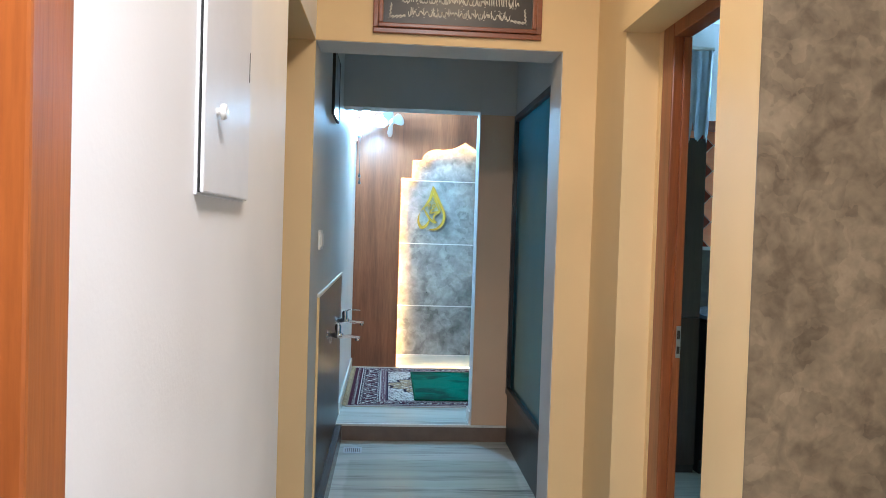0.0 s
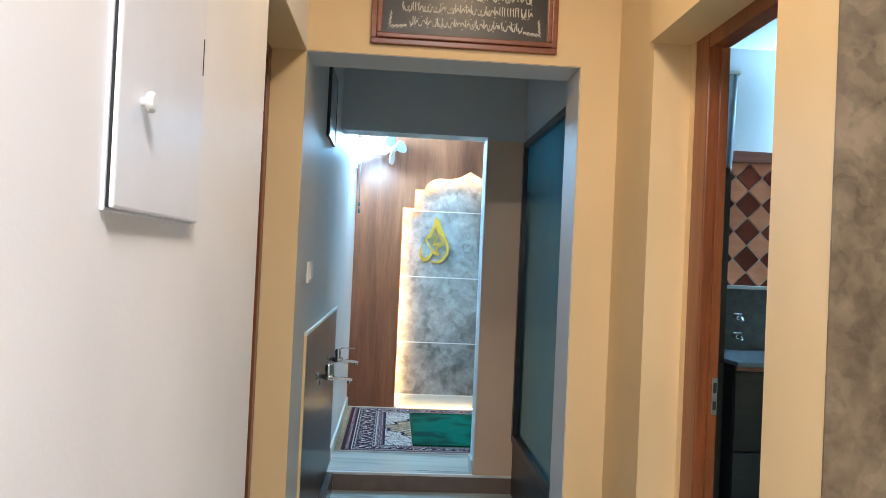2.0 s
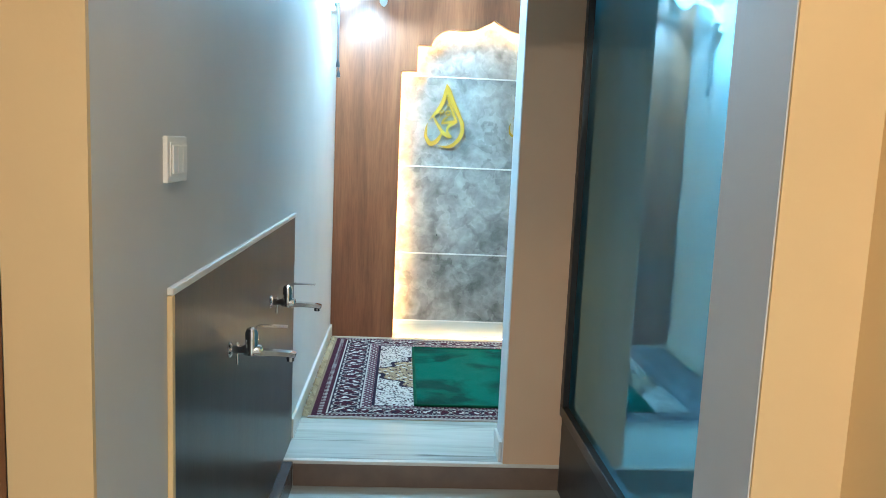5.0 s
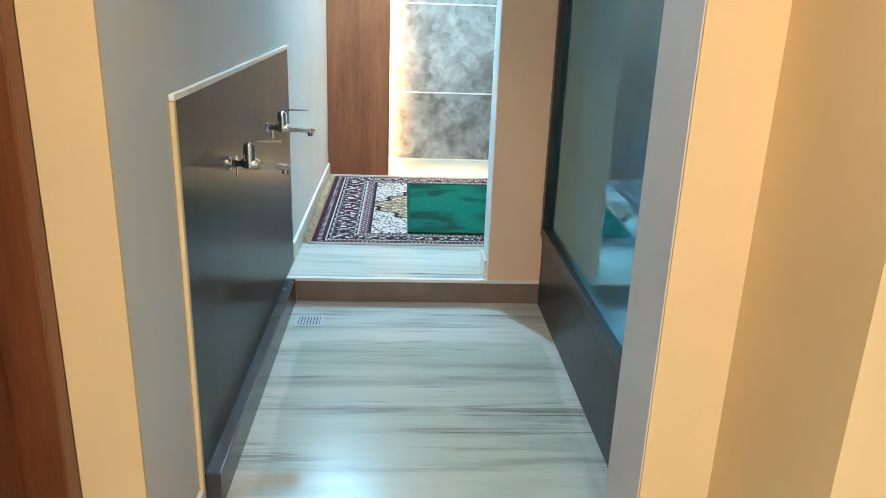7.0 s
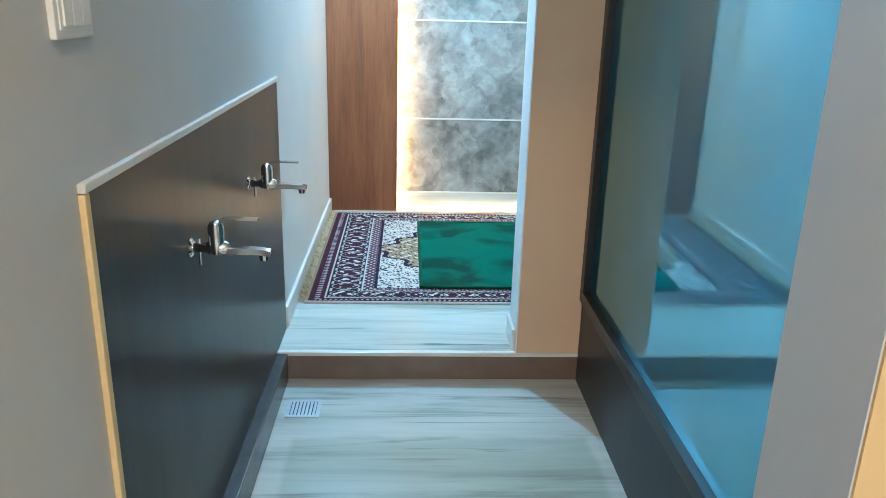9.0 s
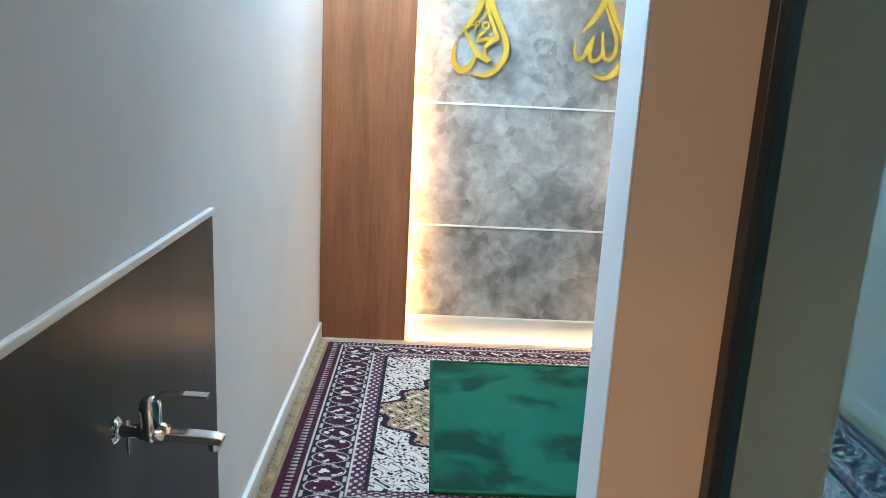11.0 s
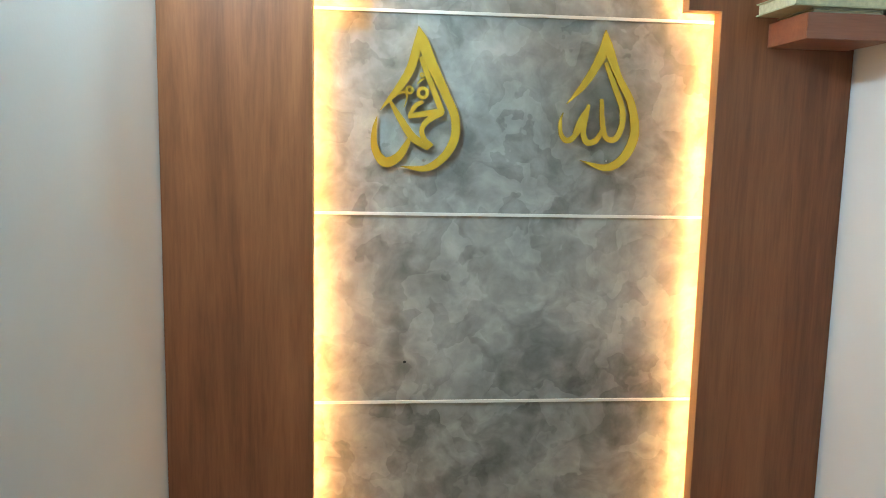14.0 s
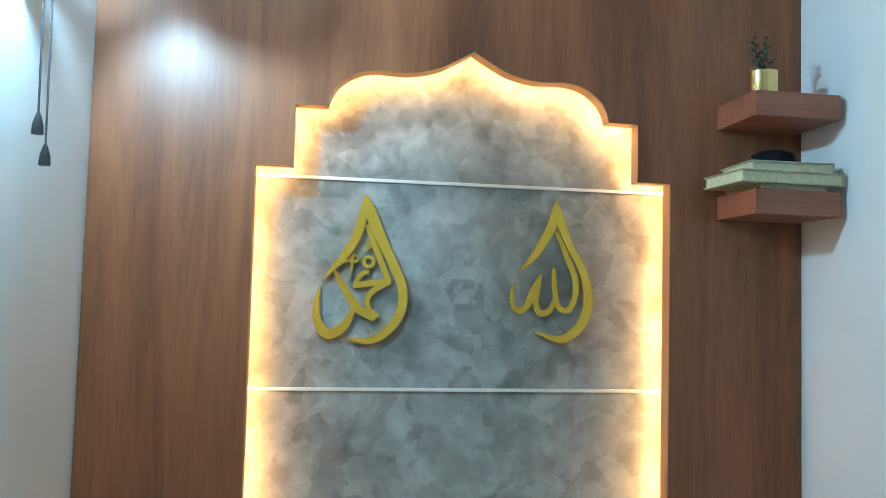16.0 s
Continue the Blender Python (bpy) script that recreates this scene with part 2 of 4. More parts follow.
_b.inputs["Roughness"].default_value, _b.inputs["Coat Weight"].default_value, _b.inputs["Coat Roughness"].default_value = 0.35, 0.35, 0.05
SILVER = plain("silver_ink", (0.52, 0.50, 0.44), 0.4, 0.15, 60)

CARPETMAT, _nt, _b = material("woven_carpet")
_a = _nt.nodes.new("ShaderNodeVertexColor")
_a.layer_name = "weave"
_v = coords(_nt)
_c = mix(_nt, _a.outputs[0], ramp(_nt, noise_tex(_nt, _v, 420, 3), ((0.3, (0.55, 0.55, 0.55)), (0.7, (1, 1, 1)))), 0.6, "MULTIPLY")
_nt.links.new(_c, _b.inputs["Base Color"])
_b.inputs["Roughness"].default_value = 1.0
_b.inputs["Specular IOR Level"].default_value = 0.15
bump(_nt, _b, noise_tex(_nt, _v, 380, 3), 0.5, 0.004)

# ---- building helpers ----


def block(bm, x0, x1, y0, y1, z0, z1, bevel=0.0):
    made = bmesh.ops.create_cube(bm, size=1.0)
    bmesh.ops.transform(bm, verts=made["verts"], matrix=Matrix.Translation(((x0 + x1) / 2, (y0 + y1) / 2, (z0 + z1) / 2)) @ Matrix.Diagonal((abs(x1 - x0), abs(y1 - y0), abs(z1 - z0), 1)))
    if bevel:
        edges = list({e for v in made["verts"] for e in v.link_edges})
        bmesh.ops.bevel(bm, geom=edges, offset=bevel, segments=2, profile=0.6, affect="EDGES")
    return bm


def blocks(*boxes, bevel=0.0):
    bm = bmesh.new()
    for b in boxes:
        block(bm, *b, bevel=bevel)
    return bm


def rod(bm, a, b, r0, r1=None, sides=16):
    a, b = Vector(a), Vector(b)
    d = b - a
    m = Matrix.Translation((a + b) / 2) @ d.to_track_quat("Z", "Y").to_matrix().to_4x4()
    bmesh.ops.create_cone(bm, cap_ends=True, segments=sides, radius1=r0, radius2=r0 if r1 is None else r1, depth=d.length, matrix=m)
    return bm


def turned(profile, centre, sides=24, axis="Z"):
    """A lathe shape: profile of (radius, height) round an axis through centre."""
    bm = bmesh.new()
    turn = {"Z": Matrix.Identity(4), "X": pose(0, 0, 0, 0, 90, 0), "Y": pose(0, 0, 0, -90, 0, 0)}[axis]
    rings = []
    for r, h in profile:
        rings.append([bm.verts.new(Matrix.Translation(centre) @ turn @ Vector((r * math.cos(k * math.tau / sides), r * math.sin(k * math.tau / sides), h))) for k in range(sides)])
    for lo, hi in zip(rings, rings[1:]):
        for k in range(sides):
            bm.faces.new((lo[k], lo[(k + 1) % sides], hi[(k + 1) % sides], hi[k]))
    bm.faces.new(rings[0][::-1])
    bm.faces.new(rings[-1])
    return bm


def smooth_line(points, steps=8):
    """Catmull-Rom through points of any dimension."""
    pts = [np.array(p, float) for p in points]
    pts = [2 * pts[0] - pts[1], *pts, 2 * pts[-1] - pts[-2]]
    out = []
    for a, b, c, d in zip(pts, pts[1:], pts[2:], pts[3:]):
        for k in range(steps):
            t = k / steps
            out.append(0.5 * (2 * b + (c - a) * t + (2 * a - 5 * b + 4 * c - d) * t * t + (3 * b - a - 3 * c + d) * t ** 3))
    return out + [pts[-2]]


def stroke(bm, points, place, thick, steps=7):
    """A pen stroke (x, y, width) as a solid ribbon; place(x, y, depth) gives the world point."""
    line = smooth_line(points, steps)
    top = max(p[2] for p in points)
    rows = []
    for k, p in enumerate(line):
        d = line[min(k + 1, len(line) - 1)][:2] - line[max(k - 1, 0)][:2]
        n = np.array((-d[1], d[0])) / (np.hypot(*d) + 1e-9) * max(p[2], 0.02 * top) / 2
        rows.append([bm.verts.new(place(*(p[:2] + s * n), z)) for s, z in ((-1, 0), (1, 0), (1, thick), (-1, thick))])
    for a, b in zip(rows, rows[1:]):
        for k in range(4):
            bm.faces.new((a[k], a[(k + 1) % 4], b[(k + 1) % 4], b[k]))
    bm.faces.new(rows[0])
    bm.faces.new(rows[-1][::-1])
    return bm


def pipe(bm, points, r, sides=10, steps=6):
    line = [Vector(p) for p in smooth_line(points, steps)]
    rows = []
    for k, p in enumerate(line):
        d = (line[min(k + 1, len(line) - 1)] - line[max(k - 1, 0)]).normalized()
        q = d.to_track_quat("Z", "Y")
        rows.append([bm.verts.new(p + q @ Vector((r * math.cos(j * math.tau / sides), r * math.sin(j * math.tau / sides), 0))) for j in range(sides)])
    for a, b in zip(rows, rows[1:]):
        for j in range(sides):
            bm.faces.new((a[j], a[(j + 1) % sides], b[(j + 1) % sides], b[j]))
    bm.faces.new(rows[0][::-1])
    bm.faces.new(rows[-1])
    return bm


def outline(bm, points, place, thick):
    """A flat polygon given as (a, b), made solid."""
    lo = [bm.verts.new(place(a, b, 0)) for a, b in points]
    hi = [bm.verts.new(place(a, b, thick)) for a, b in points]
    bm.faces.new(lo)
    bm.faces.new(hi[::-1])
    for k in range(len(points)):
        j = (k + 1) % len(points)
        bm.faces.new((lo[k], hi[k], hi[j], lo[j]))
    return bm


def mesh_of(name, bm, mat, smooth=False):
    bmesh.ops.recalc_face_normals(bm, faces=bm.faces)
    data = bpy.data.meshes.new(name)
    bm.to_mesh(data)
    bm.free()
    data.materials.append(mat)
    if smooth:
        data.polygons.foreach_set("use_smooth", [True] * len(data.polygons))
        data.set_sharp_from_angle(angle=radians(38))
    return data


def part(name, bm, mat, parent, label="", smooth=False):
    ob = new(name, mesh_of(name, bm, mat, smooth))
    ob.parent = parent
    if parent is not None:
        ob.matrix_parent_inverse = parent.matrix_world.inverted()
    return tagged(ob, label=label)


def thing(name, label, category, at=(0, 0, 0), group="", kind=""):
    ob = new(name)
    ob.empty_display_size = 0.05
    ob.matrix_world = pose(*at)
    bpy.context.view_layer.update()
    return tagged(ob, label, category, group, kind)


def structure(name, bm, mat, label, smooth=False):
    return tagged(part(name, bm, mat, None, "", smooth), label, kind="structure")


# ---- the plan ----
XL, XR = -0.10, 1.035           # faces of the passage's side walls
XS = 1.020                      # face of the same wall before its doorway
YG = 2.015                      # face of the trowelled grey wall
YA, YB = 3.43, 3.64             # the wall with the first opening
XO = 0.892                      # that opening's right edge
XG = 1.00                       # face of the glass partition
YS, YP = 5.20, 5.37             # step and the wall of the prayer room
XP = 0.772                      # left edge of the pillar
YN, YC = 7.14, 7.232             # face of the wood panel, face of the plaster behind it
XE = 1.83                       # far side of the prayer room
ZS = 0.105                      # height of the step
H = 2.75
DL, DR = 2.10, 2.09

structure("floor", blocks((-0.5, 4.2, -3.0, 3.56, -0.1, 0.0), (XG + 0.03, 4.2, 3.56, YS, -0.1, 0.0)), MARBLE, "pale grey-green marble floor with dark veins")
structure("floor_corridor", blocks((-0.5, XG + 0.03, 3.56, YS, -0.1, 0.0)), WASHMARBLE, "veined marble floor of the wash corridor with a dull worn middle")
structure("platform_floor", blocks((XL, XE, YS + 0.02, 7.3, -0.1, ZS), bevel=0.0), MARBLE, "raised veined marble floor of the prayer room")
structure("step_riser", blocks((XL + 0.045, XG, YS, YS + 0.02, 0.0, ZS - 0.012)), RISER, "brown stone riser of the single step")
structure("step_nosing", blocks((XL + 0.002, XG, YS - 0.006, YS + 0.018, ZS - 0.012, ZS + 0.003), bevel=0.003), TRIM, "pale stone nosing along the step")

# left wall: near door, white stretch, recessed door, corridor
NEAR0, NEAR1, REC0 = 0.10, 1.128, 2.630
structure("wall_left_hall", blocks((-0.45, XL, -3.0, NEAR0, 0, H), (-0.45, XL, NEAR0, NEAR1, 2.12, H), (-0.45, XL, NEAR1, REC0, 0, H), (-0.45, XL, REC0, YA, DL, H)), WHITE, "smooth white painted hall wall")
structure("recess_soffit", blocks((-0.45, XL - 0.001, REC0 + 0.001, YA - 0.001, DL - 0.004, DL - 0.0005)), CREAM, "cream painted underside above the recessed door")
structure("wall_left_corridor", blocks((-0.45, XL, YA, 7.35, 0, H)), PALE, "pale grey painted corridor wall")
structure("wall_left_reveal", blocks((-0.222, XL, YA - 0.012, YA - 0.001, 0, DL - 0.0045)), CREAM, "cream painted side of the door recess")
structure("wall_opening_header", blocks((XL, 1.26, YA, YB, DL, H), (XO, 1.26, YA, YB, 0, DL)), CREAM, "cream painted wall with the corridor opening")
# Thin pale skin over the cream: the corridor's cool light as colour.
structure("opening_cool_side", blocks((XO - 0.003, XO - 0.0005, YA + 0.004, YB, 0.0, DL - 0.004), (XL + 0.001, XO - 0.003, YA + 0.004, YB, DL - 0.003, DL - 0.0005)), PALE, "inner side of the opening, greyed for the corridor's cool light")
structure("wall_right_passage", blocks((XS, 1.157, YG + 0.004, 2.245, 0, H), (XS, 1.157, 2.245, 3.055, DR, H), (XR, 1.157, 3.055, YA, 0, H)), CREAM, "cream painted passage wall with a doorway")
structure("wall_kitchen_side", blocks((1.157, 1.226, YG + 0.004, 2.185, 0, H), (1.157, 1.226, 2.185, 3.022, 2.14, H), (1.157, 1.226, 3.022, YA, 0, H)), CREAM, "cream painted wall round the kitchen door frame")
structure("wall_grey", blocks((XS - 0.002, 4.2, YG, YG + 0.004, 0, H)), GREYWALL, "brown-grey trowelled plaster feature wall")
structure("wall_grey_core", blocks((1.26, 4.2, YG + 0.004, 2.15, 0, H)), CREAM, "cream wall behind the trowelled plaster")
structure("wall_hall_back", blocks((-0.45, 4.2, -3.1, -3.0, 0, H)), WHITE, "plain white wall behind the walker")
structure("wall_hall_right", blocks((4.2, 4.3, -3.1, 5.3, 0, H)), WHITE, "plain white wall closing the hall")
structure("wall_corridor_right", blocks((XG, 1.16, YB, YS, 2.10, H)), PALE, "pale wall above the glass partition")
structure("wall_prayer_pillar", blocks((XP, XE + 0.1, YS, YP, ZS, H)), plaster("prayer_room_wall_paint", (0.76, 0.70, 0.60)), "beige painted pillar of the prayer room opening")
# Header, pillar front and side: cool, warm and bulb light put into their colours.
structure("wall_prayer_header", blocks((XL, XP - 0.001, YS, YP, 2.12, H), (XP - 0.001, XG - 0.001, YS - 0.004, YS - 0.0005, DL + 0.001, H)), PALE, "wall above the prayer room opening, pale grey for the cool light")
structure("wall_pillar_front", blocks((XP + 0.001, XG - 0.001, YS - 0.004, YS - 0.0005, ZS + 0.004, DL)), plaster("warm_lit_wall_paint", (0.74, 0.51, 0.335)), "front of the pillar, tan for the warm light on it")
structure("wall_pillar_side", blocks((XP - 0.004, XP - 0.0005, YS - 0.004, YP, ZS + 0.001, DL)), WHITE, "side of the pillar, whitened for the bulb light on it")
structure("wall_prayer_right", blocks((XE, XE + 0.1, YP, 7.35, ZS, H)), WHITE, "white painted side wall of the prayer room")
structure("wall_prayer_back", blocks((XL, XE, 7.27, 7.35, ZS, H)), WHITE, "plain wall behind the wood panelling")
structure("wall_kitchen_back", blocks((1.16, 4.2, YS, YS + 0.1, 0, H)), WHITE, "white kitchen wall above the tiles")
structure("ceiling_hall", blocks((-0.45, 4.2, -3.0, YA, H, H + 0.1)), CEIL, "plain white ceiling of the hall")
structure("ceiling_back", blocks((-0.45, 4.2, YA, 7.35, H, H + 0.1)), CEIL, "plain white ceiling of the corridor and prayer room")
structure("baseboard_left", blocks((XL, XL + 0.014, 5.42, YN, ZS, ZS + 0.085), bevel=0.003), TRIM, "white skirting along the prayer room wall")
structure("baseboard_pillar", blocks((XP - 0.016, XP - 0.0045, YS + 0.02, YP, ZS, ZS + 0.085), bevel=0.003), TRIM, "white skirting at the pillar's side")
structure("baseboard_corridor", blocks((XL, XL + 0.012, YB - 0.2, 3.76, 0, 0.085), bevel=0.003), TRIM, "pale skirting at the corridor's entrance")
structure("baseboard_opening", blocks((XO - 0.015, XO - 0.0035, YA, YB, 0, 0.085), bevel=0.003), TRIM, "pale skirting at the opening's side")


# ---- doors ----
def door_near():
    d = thing("door_1", "closed orange-brown varnished teak door with its frame", "door", (XL, 0.6, 0), kind="structure")
    part("door_frame", blocks((-0.2, XL + 0.012, NEAR1 - 0.085, NEAR1, 0, 2.12), (-0.2, XL + 0.012, NEAR0, NEAR0 + 0.085, 0, 2.12), (-0.2, XL + 0.012, NEAR0 + 0.085, NEAR1 - 0.085, 2.04, 2.12), bevel=0.004), TEAK, d)
    leaf = part("door_leaf", blocks((-0.16, -0.118, NEAR0 + 0.087, NEAR1 - 0.087, 0.01, 2.038), bevel=0.003), TEAK, d)
    part("panel", blocks((-0.119, -0.110, 0.32, 0.90, 0.2, 0.95), (-0.119, -0.110, 0.32, 0.90, 1.1, 1.9), bevel=0.003), TEAK, leaf)


def door_recess():
    d = thing("door_2", "closed teak door in a deep recess, darkened for the shade there", "door", (-0.3, 3.0, 0), kind="structure")
    part("door_frame", blocks((-0.34, -0.222, YA - 0.062, YA - 0.0125, 0, DL - 0.0045), (-0.34, -0.222, REC0 + 0.002, REC0 + 0.06, 0, DL - 0.0045), (-0.34, -0.222, REC0 + 0.06, YA - 0.062, DL - 0.055, DL - 0.0045), bevel=0.004), SHADETEAK, d)
    leaf = part("door_leaf", blocks((-0.335, -0.30, REC0 + 0.062, YA - 0.064, 0.01, DL - 0.057), bevel=0.003), SHADETEAK, d)
    handle = rod(bmesh.new(), (-0.30, 2.75, 1.0), (-0.25, 2.75, 1.0), 0.011)
    rod(handle, (-0.25, 2.745, 1.0), (-0.25, 2.87, 1.0), 0.009)
    part("door_handle", handle, STEEL, leaf, "steel lever handle", True)


def door_kitchen():
    d = thing("door_3", "varnished teak frame of the open kitchen doorway", "door frame", (1.2, 2.6, 0), kind="structure")
    part("door_frame", blocks((1.157, 1.217, 2.918, 3.018, 0, 2.135), (1.157, 1.217, 2.19, 2.245, 0, 2.135), (1.157, 1.217, 2.245, 2.918, 2.045, 2.135), bevel=0.005), DIMTEAK, d)
    part("rebate", blocks((1.190, 1.217, 2.906, 2.917, 0, 2.044), (1.200, 1.217, 2.246, 2.26, 0, 2.044), bevel=0.002), DIMTEAK, d)
    part("strike_plate", blocks((1.200, 1.216, 2.9035, 2.9055, 0.95, 1.06), bevel=0.001), DRAINMETAL, d, "steel strike plate")
    # Flat dark plates painted for the shade inside the latch holes.
    part("latch_hole_shade", blocks((1.203, 1.213, 2.9025, 2.905, 0.965, 0.99), (1.203, 1.213, 2.9025, 2.905, 1.015, 1.045)), DARKGAP, d)


door_near()
door_recess()
door_kitchen()


# ---- glass partition ----
def glass_partition():
    g = thing("glass_partition", "dark framed partition of teal reflective glass above a dark sill panel", "partition", (XG, 4.4, 0))
    part("sill_panel", blocks((XG, XG + 0.055, YB, YS - 0.001, 0, 0.318)), DARKPANEL, g, "dark grey laminate sill panel")
    part("bottom_rail", blocks((XG - 0.012, XG + 0.05, YB, YS - 0.001, 0.319, 0.362), bevel=0.003), BLACK, g)
    part("top_rail", blocks((XG - 0.012, XG + 0.05, YB, YS - 0.001, 2.062, 2.098), bevel=0.003), BLACK, g)
    for y in (YB + 0.002, YS - 0.047):
        part("post", blocks((XG - 0.012, XG + 0.05, y, y + 0.045, 0.363, 2.061), bevel=0.003), BLACK, g)
    part("pane", blocks((XG + 0.012, XG + 0.020, YB + 0.048, YS - 0.048, 0.363, 2.061)), TEAL, g, "teal reflective glass pane")


glass_partition()


# ---- washing wall with two taps ----
def wash_panel():
    w = thing("wash_panel", "dark grey laminate splash panel with white edging", "wall panel", (XL, 4.6, ZS))
    part("panel", blocks((XL, XL + 0.007, 3.783, 5.41, 0.105, 1.044)), DARKPANEL, w)
    part("top_edging", blocks((XL, XL + 0.013, 3.764, 5.412, 1.045, 1.060), bevel=0.003), TRIM, w, "white top edging")
    part("side_edging", blocks((XL, XL + 0.011, 3.764, 3.7825, 0.0, 1.044), bevel=0.003), CREAM, w, "cream side edging")
    part("plinth", blocks((XL, XL + 0.045, 3.80, YS - 0.008, 0, 0.104), bevel=0.004), DARKSTONE, w, "dark stone plinth")


wash_panel()


def wall_tap(y):
    t = thing("wall_tap", "chrome single-lever wall tap with a long flat spout", "tap", (XL + 0.007, y, 0.81), group="taps over the wash panel")
    x = XL + 0.0072
    part("rosette", turned(((0.021, 0), (0.021, 0.004), (0.016, 0.008), (0.011, 0.009)), (x, y, 0.81), 24, "X"), STEEL, t, "", True)
    part("body", turned(((0.010, 0), (0.011, 0.03), (0.015, 0.036), (0.015, 0.072), (0.011, 0.078)), (x + 0.006, y, 0.81), 20, "X"), STEEL, t, "", True)
    part("cartridge", turned(((0.013, -0.012), (0.016, 0.0), (0.017, 0.045), (0.013, 0.056), (0.004, 0.060)), (x + 0.058, y, 0.81), 20, "Z"), STEEL, t, "", True)
    lever = bmesh.new()
    place = lambda a, b, d: Vector((x + a, y - 0.008 + d, b))
    stroke(lever, ((0.060, 0.825, 0.007), (0.064, 0.858, 0.007), (0.074, 0.872, 0.006), (0.100, 0.875, 0.005), (0.148, 0.874, 0.0045)), place, 0.016, 4)
    part("lever", lever, STEEL, t)
    spout = bmesh.new()
    place = lambda a, b, d: Vector((x + a, y - 0.012 + d, b))
    stroke(spout, ((0.064, 0.803, 0.018), (0.100, 0.805, 0.015), (0.150, 0.803, 0.013), (0.170, 0.800, 0.012)), place, 0.024, 4)
    bmesh.ops.bevel(spout, geom=list(spout.edges), offset=0.0012, segments=1, affect="EDGES")
    part("spout", spout, STEEL, t)
    part("aerator", rod(bmesh.new(), (x + 0.156, y, 0.784), (x + 0.156, y, 0.798), 0.009, 0.011), STEEL, t, "", True)
    part("stop_screw", rod(bmesh.new(), (x + 0.022, y, 0.772), (x + 0.022, y, 0.830), 0.0035), STEEL, t, "", True)


wall_tap(4.248)
wall_tap(4.848)


def floor_drain():
    d = thing("floor_drain", "square steel drain grate in the marble floor", "drain", (0.02, 4.985, 0))
    part("frame", blocks((-0.030, 0.082, 4.925, 4.937, 0, 0.004), (-0.030, 0.082, 5.027, 5.039, 0, 0.004), (-0.030, -0.018, 4.937, 5.027, 0, 0.004), (0.070, 0.082, 4.937, 5.027, 0, 0.004)), DRAINMETAL, d)
    # No hole is cut: a thin dark plate gives the shade below the slats.
    part("well_shade", blocks((-0.018, 0.070, 4.937, 5.027, 0, 0.0008)), DARKSTONE, d, "flat dark plate for the shade below the grate")
    for k in range(7):
        x = -0.015 + k * 0.0123
        part("slat", blocks((x, x + 0.0085, 4.937, 5.027, 0.001, 0.0035)), DRAINMETAL, d)


floor_drain()


def switch_plate(label, m, width, rockers):
    """A plate standing off a wall whose normal is local -y; width along local x."""
    s = thing("light_switch", label, "light switch")
    s.matrix_world = m
    bpy.context.view_layer.update()
    h = 0.043

    def put(name, bm, mat, parent):
        bmesh.ops.transform(bm, matrix=m, verts=bm.verts)
        return part(name, bm, mat, parent)

    put("plate", blocks((-width / 2, width / 2, -0.010, 0, -h, h), bevel=0.003), PLASTIC, s)
    put("surround", blocks((-width / 2 + 0.012, width / 2 - 0.012, -0.012, -0.0095, -h + 0.012, h - 0.012), bevel=0.001), PLASTIC, s)
    inner = width - 0.034
    for k in range(rockers):
        x0 = -inner / 2 + k * inner / rockers
        put("rocker", blocks((x0 + 0.0012, x0 + inner / rockers - 0.0012, -0.016, -0.0122, -h + 0.017, h - 0.017), bevel=0.0015), PLASTIC, s)


switch_plate("white plastic switch plate on the corridor wall", pose(XL, 3.803, 1.300, 0, 0, 90), 0.122, 3)
switch_plate("white plastic switch plate on the trowelled plaster", pose(1.482, YG, 1.257, 0, 0, 0), 0.147, 4)


def wall_frame():
    p = thing("wall_board", "pale framed board with a thin dark edge on the corridor wall", "picture", (XL, 4.46, 2.1))
    part("board", blocks((XL + 0.002, XL + 0.013, 4.2835, 4.6365, 1.9395, 2.2605)), plain("blue_white_print", (0.55, 0.60, 0.66), 0.25, 0.3, 9), p)
    part("frame", blocks((XL, XL + 0.016, 4.277, 4.283, 1.933, 2.267), (XL, XL + 0.016, 4.637, 4.643, 1.933, 2.267), (XL, XL + 0.016, 4.283, 4.637, 1.933, 1.939), (XL, XL + 0.016, 4.283, 4.637, 2.261, 2.267), bevel=0.002), BLACK, p, "thin dark frame")


wall_frame()


# ---- hall things ----
def meter_box():
    b = thing("electrical_box", "white enamelled wall cabinet with two knobs, closed", "cabinet", (XL, 1.83, 1.41))
    y0, y1, z0, z1 = 1.614, 1.998, 1.410, 2.02
    part("body", blocks((XL, XL + 0.005, y0, y1, z0, z1), bevel=0.001), BOXPAINT, b)
    # Dark slab stands in for the shadow between body and lid.
    part("shadow_gap", blocks((XL + 0.0052, XL + 0.008, y0 + 0.004, y1 - 0.004, z0 + 0.004, z1 - 0.004)), DARKGAP, b, "dark slab painted for the shade round the lid")
    lid = part("door", blocks((XL + 0.0082, XL + 0.015, y0 + 0.003, y1 - 0.003, z0 + 0.003, z1 - 0.003), bevel=0.004), BOXPAINT, b)
    for z in (1.553, 1.808):
        k = turned(((0.006, 0), (0.006, 0.006), (0.013, 0.008), (0.014, 0.013), (0.011, 0.017), (0.003, 0.018)), (XL + 0.0152, 1.695, z), 20, "X")
        part("knob", k, PLASTIC, lid, "white round knob", True)
    # Thin dark strip drawn for the slot's shade, no opening is cut.
    part("latch_slot_shade", blocks((XL + 0.0152, XL + 0.016, 1.978, 1.981, 1.655, 1.715)), DARKGAP, lid)


meter_box()


